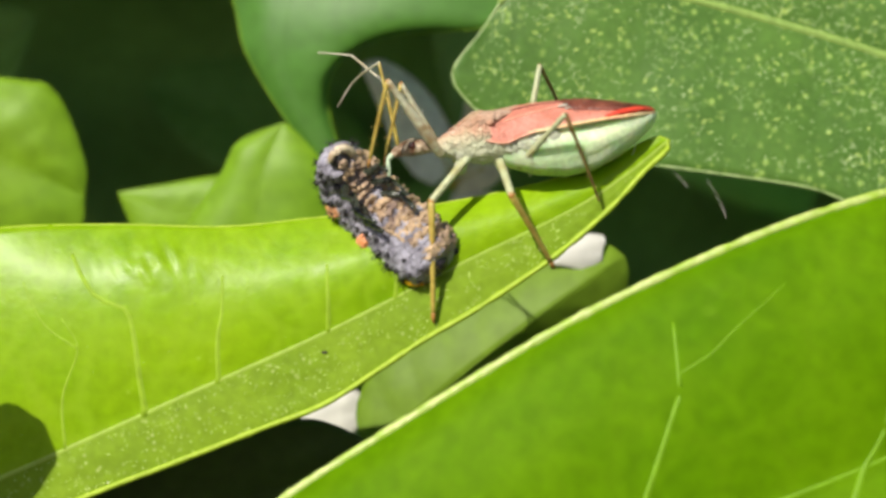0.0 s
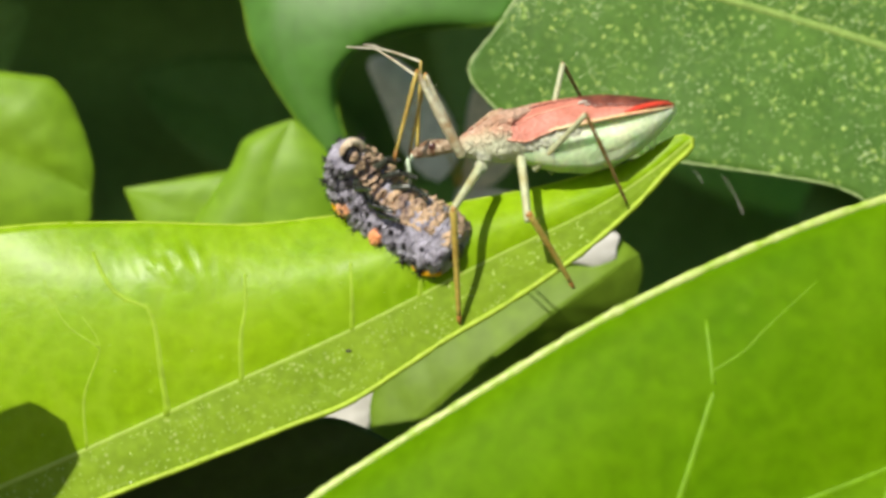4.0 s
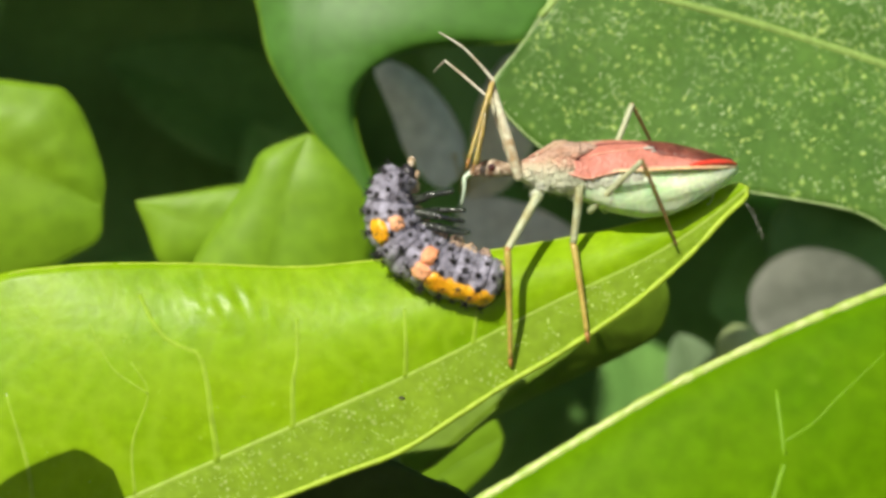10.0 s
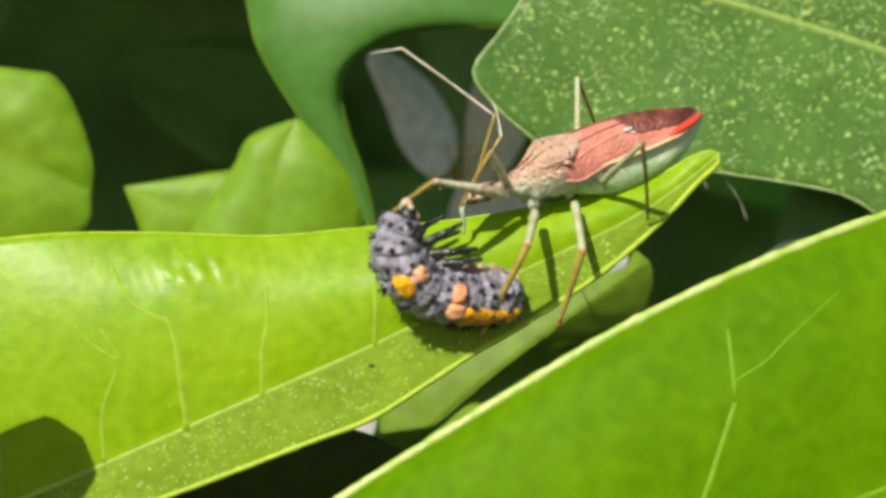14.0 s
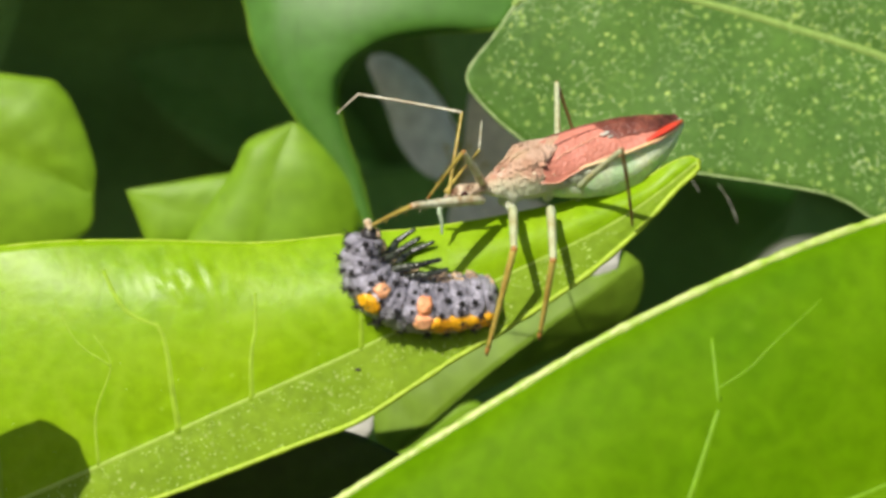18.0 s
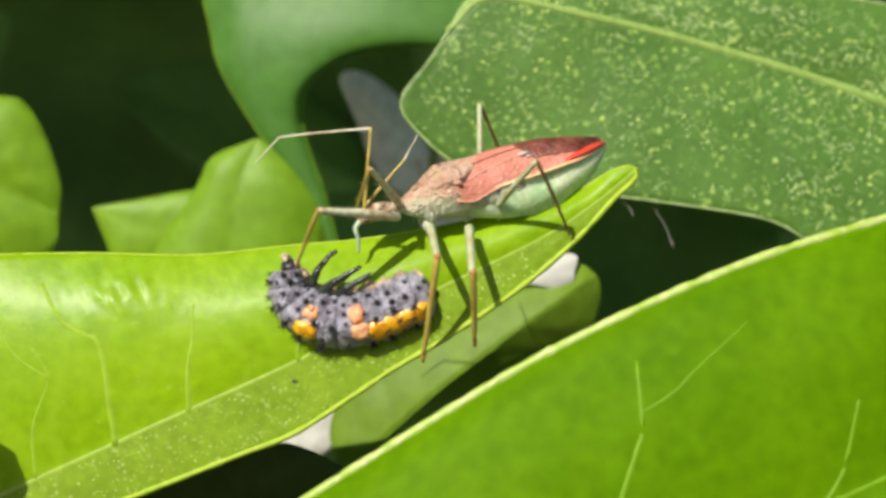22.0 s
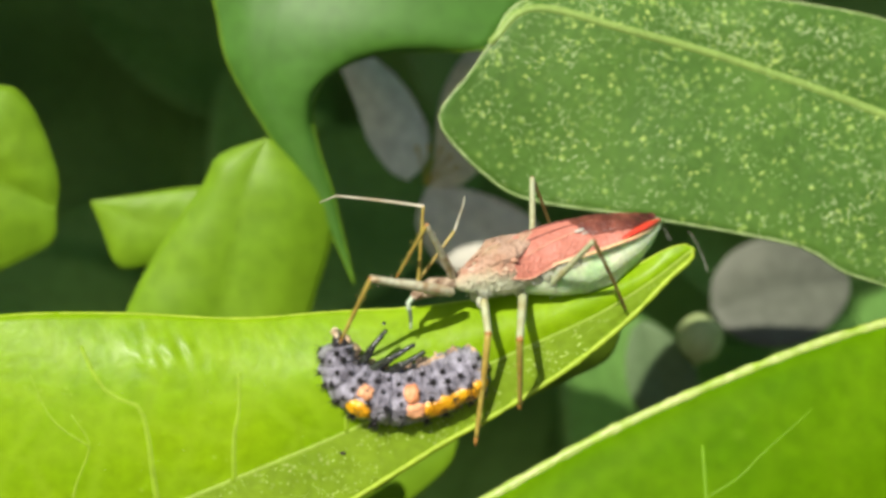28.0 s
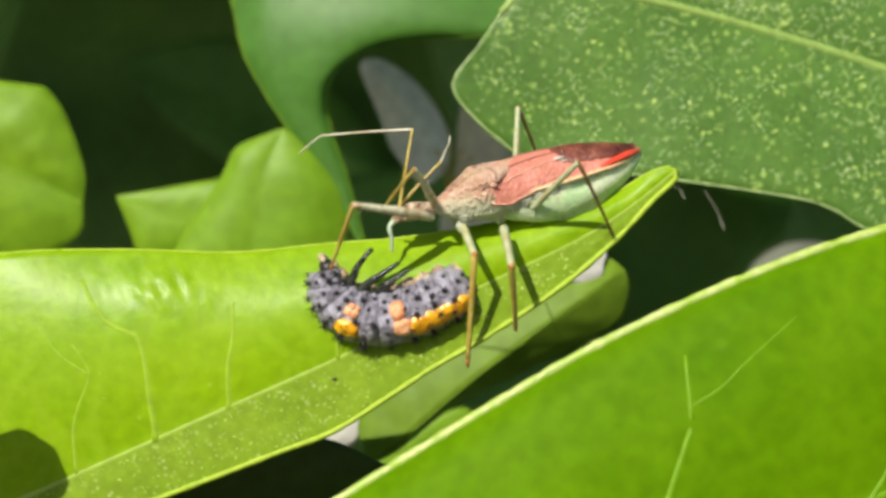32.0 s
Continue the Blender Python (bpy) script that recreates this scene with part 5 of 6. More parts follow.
    walk(mid_b[0], [
        (0.0, mm(0.06, 0.47, -1.05, -1.1, 29.1, 95.7)),
        (3.0, mm(0.00, 1.17, -1.46, -10.2, 40.3, 87.3)),
        (7.0, mm(0.02, 1.04, -0.11, 12.8, 87.1, 109.0)),
        (8.5, mm(-0.02, 1.22, -1.58, 2.9, 55.4, 97.3)),
        (9.0, mm(-0.01, 0.49, -0.79, -4.9, 45.1, 89.4)),
        (10.0, mm(-0.09, 1.29, 0.01, -158.1, 81.5, -65.0)),
        (11.0, mm(0.11, 0.99, -0.10, 37.8, 83.2, 134.3)),
        (12.0, mm(-0.12, 0.97, -0.21, -43.4, 81.7, 47.6)),
        (13.0, mm(0.21, 1.91, -1.73, -13.1, 21.8, 75.8)),
        (14.0, mm(0.35, 1.84, -1.58, -16.2, 8.2, 66.7)),
        (15.0, mm(0.30, 1.88, -1.48, -12.8, 1.3, 70.6)),
        (18.0, mm(0.35, 1.72, -1.76, -18.6, 15.6, 66.5)),
        (19.0, mm(0.23, 1.78, -1.69, -12.8, 10.8, 74.9)),
        (21.0, mm(0.29, 1.76, -1.64, -18.4, 6.9, 70.9)),
        (23.0, mm(0.21, 1.73, -1.86, -11.6, 21.9, 75.3)),
        (25.0, mm(-0.15, 0.58, -1.40, -21.6, 18.3, 66.0)),
        (28.0, mm(-0.08, 0.74, -1.48, -27.5, 11.5, 65.3)),
        (30.0, mm(-0.01, 0.88, -1.52, -18.3, 12.6, 71.3)),
        (32.0, mm(0.20, 1.79, -1.65, -12.1, 8.1, 77.1)),
    ])
    walk(mid_b[1], [
        (0.0, mm(-0.28, 3.95, -3.00, 114.8, 54.7, -129.4)),
        (3.0, mm(0.15, 4.22, -4.05, 114.0, 52.5, -128.1)),
        (7.0, mm(-0.05, 1.23, -4.10, 52.0, 75.5, 151.7)),
        (8.5, mm(-0.30, 3.47, -4.87, 105.4, 55.6, -142.3)),
        (9.0, mm(0.02, 3.32, -3.62, 106.9, 57.4, -142.0)),
        (10.0, mm(0.16, 0.75, -3.95, 27.6, 74.9, 124.2)),
        (11.0, mm(-0.22, 1.33, -4.07, 19.9, 79.1, 116.0)),
        (12.0, mm(0.27, 1.40, -4.17, -24.0, 73.3, 67.1)),
        (13.0, mm(1.12, 5.51, -3.22, -145.0, 68.1, -66.4)),
        (14.0, mm(1.93, 5.48, -2.15, -107.6, 68.4, -44.8)),
        (15.0, mm(1.63, 5.65, -1.57, -89.1, 62.0, -38.3)),
        (18.0, mm(1.89, 5.24, -2.85, -116.3, 71.9, -44.2)),
        (19.0, mm(1.26, 5.56, -2.44, -120.1, 67.0, -51.5)),
        (21.0, mm(1.60, 5.51, -2.12, -159.9, 68.0, -79.3)),
        (23.0, mm(1.15, 5.32, -3.35, -153.5, 72.6, -72.6)),
        (25.0, mm(1.39, 4.06, -2.66, -124.0, 83.7, -39.6)),
        (28.0, mm(1.56, 4.31, -2.28, -171.2, 70.2, -85.8)),
        (30.0, mm(1.24, 4.58, -2.39, -166.3, 75.2, -81.5)),
        (32.0, mm(1.08, 5.65, -2.22, 175.9, 64.3, -95.3)),
    ])
    walk(hind_near[0], [
        (0.0, mm(-1.02, 0.78, -1.67, 100.7, -33.4, 132.3)),
        (3.0, mm(-0.74, 0.63, -1.87, 96.4, -33.4, 138.9)),
        (7.0, mm(-0.94, 0.56, -1.88, 110.5, -36.3, 125.6)),
        (8.5, mm(-0.69, 0.46, -1.92, 95.1, -31.1, 133.9)),
        (9.0, mm(-0.63, 0.53, -2.12, 100.9, -38.7, 138.9)),
        (10.0, mm(-0.76, 0.39, -2.16, 111.0, -39.8, 128.3)),
        (11.0, mm(-0.76, 0.66, -2.06, 100.7, -42.1, 139.9)),
        (12.0, mm(-1.38, 1.16, -1.33, 90.7, -31.1, 119.4)),
        (13.0, mm(-1.57, 1.56, -1.00, 82.1, -36.9, 114.5)),
        (14.0, mm(-1.57, 1.76, -0.74, 85.2, -43.6, 104.7)),
        (15.0, mm(-1.58, 1.72, -0.70, 83.9, -47.0, 107.0)),
        (18.0, mm(-1.64, 1.70, -0.88, 79.8, -38.4, 110.2)),
        (19.0, mm(-1.68, 1.70, -0.90, 74.2, -36.4, 112.6)),
        (21.0, mm(-1.72, 1.67, -0.89, 81.9, -37.4, 116.5)),
        (23.0, mm(-1.68, 1.61, -0.91, 92.3, -39.5, 116.1)),
        (25.0, mm(-1.66, 1.65, -0.93, 88.3, -37.1, 113.1)),
        (28.0, mm(-1.57, 1.35, -1.11, 106.8, -41.8, 118.8)),
        (30.0, mm(-1.70, 1.67, -0.87, 95.7, -38.7, 115.3)),
        (32.0, mm(-1.77, 1.62, -0.86, 88.9, -39.6, 121.8)),
    ])
    walk(hind_near[1], [
        (0.0, mm(-3.60, 3.62, 0.86, 127.0, 59.5, -121.9)),
        (3.0, mm(-3.64, 3.15, 0.66, 117.1, 62.4, -132.5)),
        (7.0, mm(-3.10, 3.57, 0.84, 118.0, 57.2, -128.9)),
        (8.5, mm(-3.42, 3.30, 0.46, 108.7, 54.9, -138.3)),
        (9.0, mm(-3.34, 2.89, 0.76, 101.0, 55.1, -146.7)),
        (10.0, mm(-2.95, 3.17, 0.79, 105.4, 55.8, -141.5)),
        (11.0, mm(-3.37, 2.86, 1.03, 104.8, 62.1, -145.1)),
        (12.0, mm(-3.31, 4.59, 1.05, 134.7, 56.7, -113.2)),
        (13.0, mm(-3.09, 4.91, 1.76, 142.9, 63.1, -111.6)),
        (14.0, mm(-2.41, 4.98, 2.43, 151.4, 72.6, -115.2)),
        (15.0, mm(-2.50, 4.72, 2.67, 140.2, 76.1, -124.7)),
        (18.0, mm(-2.89, 5.08, 1.98, 149.9, 70.6, -113.8)),
        (19.0, mm(-3.10, 5.12, 1.83, 122.1, 64.5, -128.8)),
        (21.0, mm(-3.35, 4.94, 1.90, 123.7, 65.5, -130.0)),
        (23.0, mm(-3.24, 4.79, 2.02, 120.1, 65.1, -134.2)),
        (25.0, mm(-3.11, 5.02, 1.84, 118.9, 63.2, -132.6)),
        (28.0, mm(-3.22, 4.36, 1.94, 116.7, 63.6, -139.3)),
        (30.0, mm(-3.23, 4.91, 2.01, 121.1, 62.4, -131.9)),
        (32.0, mm(-3.64, 4.63, 2.07, 112.3, 64.2, -140.3)),
    ])
    walk(hind_far[0], [
        (0.0, mm(-1.40, -1.00, -1.20, 70.8, -71.8, -160.5)),
        (3.0, mm(-1.40, -1.00, -1.20, 73.6, -67.6, -164.3)),
        (7.0, mm(-1.40, -1.00, -1.20, 70.1, -71.6, -160.4)),
        (8.5, mm(-1.40, -1.00, -1.20, 71.4, -71.3, -163.4)),
        (9.0, mm(-1.40, -1.00, -1.20, 72.5, -68.9, -165.5)),
        (10.0, mm(-1.40, -1.00, -1.20, 70.3, -68.0, -163.4)),
        (11.0, mm(-1.40, -1.00, -1.20, 62.2, -71.4, -153.8)),
        (12.0, mm(-1.40, -1.00, -1.20, 55.0, -68.1, -149.1)),
        (13.0, mm(-1.40, -1.00, -1.20, 32.6, -65.0, -130.3)),
        (14.0, mm(-1.40, -1.06, -1.15, 25.6, -59.8, -129.8)),
        (15.0, mm(-1.40, -1.06, -1.15, 24.8, -55.8, -131.0)),
        (18.0, mm(-1.40, -1.14, -1.07, 28.6, -63.4, -129.5)),
        (19.0, mm(-1.40, -1.14, -1.07, 33.7, -61.4, -135.6)),
        (21.0, mm(-1.40, -1.14, -1.07, 31.8, -65.1, -131.8)),
        (23.0, mm(-1.40, -1.14, -1.07, 35.3, -66.9, -135.0)),
        (25.0, mm(-1.40, -1.14, -1.07, 38.0, -65.4, -137.9)),
        (28.0, mm(-1.40, -1.14, -1.07, 42.3, -72.6, -140.0)),
        (30.0, mm(-1.40, -1.14, -1.07, 33.3, -69.7, -131.3)),
        (32.0, mm(-1.40, -1.14, -1.07, 36.4, -66.6, -136.5)),
    ])
    walk(hind_far[1], [
        (0.0, mm(-2.93, -1.54, 3.74, 121.1, 44.4, -114.4)),
        (3.0, mm(-3.30, -1.54, 3.61, 119.2, 44.5, -115.9)),
        (7.0, mm(-2.95, -1.55, 3.73, 113.8, 44.3, -121.0)),
        (8.5, mm(-3.00, -1.47, 3.73, 111.0, 46.9, -128.7)),
        (9.0, mm(-3.21, -1.47, 3.65, 100.4, 41.4, -134.5)),
        (10.0, mm(-3.26, -1.56, 3.62, 104.5, 47.6, -135.0)),
        (11.0, mm(-2.89, -1.73, 3.73, 105.5, 47.7, -131.7)),
        (12.0, mm(-3.06, -1.99, 3.63, 111.6, 56.4, -131.9)),
        (13.0, mm(-2.82, -2.68, 3.51, 107.1, 69.7, -146.5)),
        (14.0, mm(-3.08, -3.07, 3.35, 102.2, 74.3, -158.0)),
        (15.0, mm(-3.32, -3.27, 3.16, 82.0, 79.6, 177.5)),
        (18.0, mm(-2.88, -2.94, 3.57, 102.2, 79.6, -162.3)),
        (19.0, mm(-3.17, -2.88, 3.50, 116.9, 78.2, -146.1)),
        (21.0, mm(-2.86, -2.78, 3.65, 128.6, 71.8, -131.6)),
        (23.0, mm(-2.85, -2.59, 3.71, 122.5, 70.9, -137.0)),
        (25.0, mm(-3.00, -2.58, 3.66, 132.9, 67.5, -124.6)),
        (28.0, mm(-2.59, -2.14, 3.89, 126.3, 68.9, -134.7)),
        (30.0, mm(-2.59, -2.51, 3.80, 137.6, 67.9, -122.9)),
        (32.0, mm(-2.90, -2.56, 3.71, 124.8, 67.1, -132.1)),
    ])
    walk(front_near[0], [
        (0.0, mm(3.25, 0.65, -0.40, -107.7, -52.6, 45.2)),
        (3.0, mm(3.20, 0.60, -0.51, -110.9, -62.2, 41.5)),
        (7.0, mm(3.25, 0.66, -0.32, -122.5, -66.1, 49.3)),
        (8.5, mm(3.11, 0.44, -0.85, -136.5, -62.8, 61.7)),
        (9.0, mm(3.21, 0.61, -0.46, -140.4, -67.4, 62.6)),
        (10.0, mm(3.26, 0.60, -0.30, -80.3, -72.7, 1.7)),
        (11.0, mm(3.60, 1.33, -0.17, -77.6, -21.5, 61.1)),
        (12.0, mm(3.69, 1.13, 0.04, -88.7, -36.9, 47.4)),
        (13.0, mm(3.86, 0.96, -0.00, -67.7, -33.9, 28.7)),
        (14.0, mm(3.92, 0.81, -0.04, -58.3, -33.1, 17.9)),
        (15.0, mm(3.94, 0.80, -0.07, -52.2, -30.3, 17.0)),
        (18.0, mm(3.95, 0.92, -0.24, -56.0, -21.1, 27.0)),
        (19.0, mm(3.91, 0.80, -0.08, -62.7, -33.1, 20.0)),
        (21.0, mm(3.93, 0.87, -0.16, -62.5, -27.3, 24.6)),
        (23.0, mm(3.94, 0.89, -0.20, -63.5, -24.3, 26.1)),
        (25.0, mm(3.93, 0.86, -0.16, -64.7, -27.3, 23.7)),
        (28.0, mm(3.94, 0.79, -0.13, -72.0, -29.3, 19.2)),
        (30.0, mm(3.93, 0.86, -0.16, -67.5, -27.4, 24.2)),
        (32.0, mm(3.94, 0.86, -0.17, -64.9, -26.7, 23.7)),
    ])
    walk(front_near[1], [
        (0.0, mm(5.48, 2.89, 3.73, -112.5, 67.0, -26.6)),
        (3.0, mm(5.01, 2.20, 4.09, -93.7, 69.8, -5.4)),
        (7.0, mm(4.62, 2.26, 4.43, -84.5, 56.7, -3.0)),
        (8.5, mm(4.24, 2.54, 3.77, -90.5, 61.3, -8.9)),
        (9.0, mm(4.12, 2.39, 4.34, -90.2, 63.2, -7.5)),
        (10.0, mm(4.81, 0.65, 4.67, -44.8, 66.3, 45.2)),
        (11.0, mm(5.94, 5.57, 1.73, -151.4, 36.5, -78.3)),
        (12.0, mm(6.50, 4.19, 3.16, -160.2, 45.5, -79.4)),
        (13.0, mm(7.64, 3.04, 2.90, 176.7, 58.4, -91.4)),
        (14.0, mm(8.06, 2.14, 2.80, -65.2, 36.4, -59.3)),
        (15.0, mm(8.24, 2.12, 2.54, -48.0, 27.6, -55.1)),
        (18.0, mm(8.27, 3.12, 1.62, -57.6, 26.6, -58.2)),
        (19.0, mm(8.00, 2.28, 2.76, -80.1, 43.9, -43.4)),
        (21.0, mm(8.13, 2.79, 2.23, -104.9, 50.4, -57.8)),
        (23.0, mm(8.19, 2.98, 1.94, -98.1, 48.4, -50.9)),
        (25.0, mm(8.16, 2.71, 2.24, -90.1, 45.8, -44.9)),
        (28.0, mm(8.22, 2.28, 2.42, -103.7, 54.2, -41.7)),
        (30.0, mm(8.14, 2.74, 2.24, -98.8, 48.6, -48.3)),
        (32.0, mm(8.19, 2.72, 2.16, -106.9, 56.8, -47.9)),
    ])
    walk(front_far[0], [
        (0.0, mm(3.13, -0.37, -0.57, -113.7, -59.0, 46.2)),
        (3.0, mm(3.19, -0.31, -0.43, -127.4, -63.7, 56.2)),
        (7.0, mm(3.41, -0.11, 0.12, -112.7, -61.5, 43.0)),
        (8.5, mm(3.26, -0.23, -0.24, -118.9, -57.8, 49.6)),
        (9.0, mm(3.27, -0.22, -0.21, -121.7, -62.1, 49.2)),
        (10.0, mm(3.18, -0.30, -0.46, -78.7, -69.7, 1.2)),
        (11.0, mm(3.28, -0.17, -0.23, -118.2, -48.8, 59.3)),
        (12.0, mm(3.14, -0.40, -0.57, -125.3, -56.2, 60.2)),
        (13.0, mm(2.93, -0.49, -0.98, -97.8, -60.2, 34.3)),
        (14.0, mm(3.10, -0.47, -0.62, -106.8, -52.9, 56.7)),
        (15.0, mm(3.05, -0.45, -0.94, -115.8, -70.5, 41.3)),
        (18.0, mm(3.21, -0.34, -0.35, -109.1, -50.0, 59.8)),
        (19.0, mm(3.31, -0.07, 0.06, -129.8, -54.4, 67.5)),
        (21.0, mm(3.46, 0.10, 0.16, -102.5, -45.6, 59.7)),
        (23.0, mm(3.33, -0.10, -0.09, -107.4, -44.0, 63.1)),
        (25.0, mm(3.30, -0.12, -0.14, -105.8, -42.4, 66.2)),
        (28.0, mm(3.43, 0.01, 0.31, -130.9, -58.0, 57.2)),
        (30.0, mm(3.36, 0.01, 0.07, -124.1, -47.7, 66.0)),
        (32.0, mm(3.28, -0.16, -0.15, -116.5, -46.0, 65.4)),
    ])
    walk(front_far[1], [
        (0.0, mm(4.84, 1.41, 3.55, -92.0, 70.6, -3.6)),
        (3.0, mm(4.38, 1.45, 3.87, -94.3, 70.6, -5.6)),
        (7.0, mm(5.08, 1.45, 4.34, -88.9, 65.9, -3.4)),
        (8.5, mm(4.93, 1.72, 3.82, -101.7, 73.6, -14.5)),
        (9.0, mm(4.73, 1.48, 4.03, -94.7, 73.1, -7.5)),
        (10.0, mm(4.84, -0.26, 4.04, -33.4, 66.6, 58.1)),
        (11.0, mm(4.89, 2.55, 3.39, -145.0, 69.7, -57.3)),
        (12.0, mm(4.47, 1.91, 3.42, -148.7, 74.3, -60.3)),
        (13.0, mm(4.89, 0.86, 3.19, -79.9, 57.7, -15.9)),
        (14.0, mm(4.69, 1.95, 3.21, -93.6, 54.3, -52.2)),
        (15.0, mm(4.25, 0.61, 3.58, -68.1, 53.0, -23.8)),
        (18.0, mm(4.75, 2.32, 3.33, -86.0, 44.2, -54.1)),
        (19.0, mm(4.38, 2.51, 3.96, -151.9, 56.9, -80.6)),
        (21.0, mm(5.15, 3.00, 3.59, -137.6, 46.1, -82.7)),
        (23.0, mm(4.89, 2.99, 3.24, -96.7, 40.4, -66.5)),
        (25.0, mm(4.73, 3.13, 3.10, -92.5, 38.5, -67.4)),
        (28.0, mm(4.81, 2.15, 4.38, -111.7, 49.0, -55.4)),
        (30.0, mm(4.68, 2.96, 3.63, -100.8, 39.6, -68.1)),
        (32.0, mm(4.67, 2.86, 3.31, -89.9, 39.2, -61.1)),
    ])
    walk(antenna_near[0], [
        (0.0, mm(5.50, 0.25, 0.35, -38.2, -81.8, -43.5)),
        (3.0, mm(5.50, 0.25, 0.35, 66.8, -76.2, -154.3)),
        (7.0, mm(5.50, 0.25, 0.35, -173.2, -77.2, 89.9)),
        (8.5, mm(5.50, 0.25, 0.35, 161.9, -61.0, 106.7)),
        (9.0, mm(5.50, 0.25, 0.35, 137.3, -75.6, 132.2)),
        (10.0, mm(5.50, 0.25, 0.35, 134.1, -76.7, 135.7)),
        (11.0, mm(5.50, 0.25, 0.35, 150.7, -70.8, 118.4)),
        (12.0, mm(5.50, 0.25, 0.35, 59.9, -63.2, -156.5)),
        (13.0, mm(5.50, 0.25, 0.35, 37.8, -62.9, -137.2)),
        (14.0, mm(5.50, 0.25, 0.35, 76.3, -66.2, 162.9)),
        (15.0, mm(5.50, 0.25, 0.35, 30.4, -49.1, -143.8)),
        (18.0, mm(5.50, 0.25, 0.35, 31.7, -53.0, -140.1)),
        (19.0, mm(5.50, 0.25, 0.35, 31.9, -52.8, -139.5)),
        (21.0, mm(5.50, 0.25, 0.35, 28.7, -57.5, -132.4)),
        (23.0, mm(5.50, 0.25, 0.35, 66.2, -70.2, -174.7)),
        (25.0, mm(5.50, 0.25, 0.35, 38.4, -54.8, -145.0)),
        (28.0, mm(5.50, 0.25, 0.35, 86.9, -76.1, 170.2)),
        (30.0, mm(5.50, 0.25, 0.35, 37.7, -58.5, -142.5)),
        (32.0, mm(5.50, 0.25, 0.35, 34.9, -57.6, -140.2)),
    ])
    walk(antenna_near[1], [
        (0.0, mm(5.98, -0.20, 4.90, -41.5, 7.2, -69.1)),
        (3.0, mm(4.51, -0.23, 4.82, -24.4, -13.3, -66.8)),
        (7.0, mm(5.50, 1.27, 4.84, -30.9, -14.7, -61.9)),
        (8.5, mm(4.86, 2.39, 4.37, -10.3, -13.6, -79.3)),
        (9.0, mm(4.73, 1.10, 4.81, -15.3, -18.4, -74.9)),
        (10.0, mm(4.74, 0.99, 4.83, -13.5, -18.7, -75.6)),
        (11.0, mm(4.78, 1.58, 4.69, -16.3, -20.8, -72.1)),
        (12.0, mm(3.60, -0.58, 4.45, -32.4, -37.3, -50.5)),
        (13.0, mm(3.96, -1.17, 4.45, -26.0, -29.0, -58.3)),
        (14.0, mm(3.73, 0.79, 4.56, -33.1, -40.1, -44.5)),
        (15.0, mm(3.07, -1.53, 3.82, -21.8, -19.2, -62.0)),
        (18.0, mm(3.38, -1.53, 4.02, -38.2, -16.9, -30.6)),
        (19.0, mm(3.39, -1.56, 4.01, -36.1, -8.5, -37.9)),
        (21.0, mm(3.83, -1.57, 4.23, -39.6, 0.5, -40.0)),
        (23.0, mm(3.95, 0.11, 4.68, -42.9, -2.3, -34.5)),
        (25.0, mm(3.33, -1.27, 4.11, -40.8, -13.7, -32.5)),
        (28.0, mm(4.41, 0.44, 4.82, -41.0, -2.7, -51.5)),
        (30.0, mm(3.59, -1.21, 4.27, -38.9, 1.2, -51.0)),
        (32.0, mm(3.60, -1.33, 4.23, -42.7, 1.1, -38.3)),
    ])
    walk(antenna_near[2], [
        (0.0, mm(8.06, -5.67, 4.16, -103.8, 37.4, -44.7)),
        (3.0, mm(6.77, -5.51, 6.18, -30.8, -11.8, -62.6)),
        (7.0, mm(8.19, -3.77, 6.34, -32.8, -9.1, -63.2)),
        (8.5, mm(5.93, -3.25, 5.76, -24.2, -14.0, -69.6)),
        (9.0, mm(6.19, -4.31, 6.67, -44.8, -19.9, -46.5)),
        (10.0, mm(6.13, -4.42, 6.72, -42.5, -24.5, -45.6)),
        (11.0, mm(6.47, -3.66, 6.79, -42.6, -14.2, -49.1)),
        (12.0, mm(6.58, -4.20, 8.03, -39.8, -4.5, -55.9)),
        (13.0, mm(6.67, -5.56, 7.31, -48.1, 8.4, -43.9)),
        (14.0, mm(6.94, -2.37, 8.36, -38.1, 10.2, -51.1)),
        (15.0, mm(5.69, -6.45, 5.77, -44.3, 23.7, -39.8)),
        (18.0, mm(8.23, -4.40, 5.74, -56.4, 34.0, -40.4)),
        (19.0, mm(7.99, -5.14, 4.89, -52.3, 30.6, -22.6)),
        (21.0, mm(8.35, -5.37, 4.17, -46.9, 28.7, 6.1)),
        (23.0, mm(8.81, -3.23, 4.92, -64.0, 39.0, -26.1)),
        (25.0, mm(8.16, -4.35, 5.51, -49.4, 20.2, -0.0)),
        (28.0, mm(8.08, -4.17, 5.09, -49.2, 20.5, -68.1)),
        (30.0, mm(7.31, -5.80, 4.15, -49.1, 17.1, -50.0)),
        (32.0, mm(8.23, -4.99, 4.12, -59.9, 30.7, -38.3)),
    ])
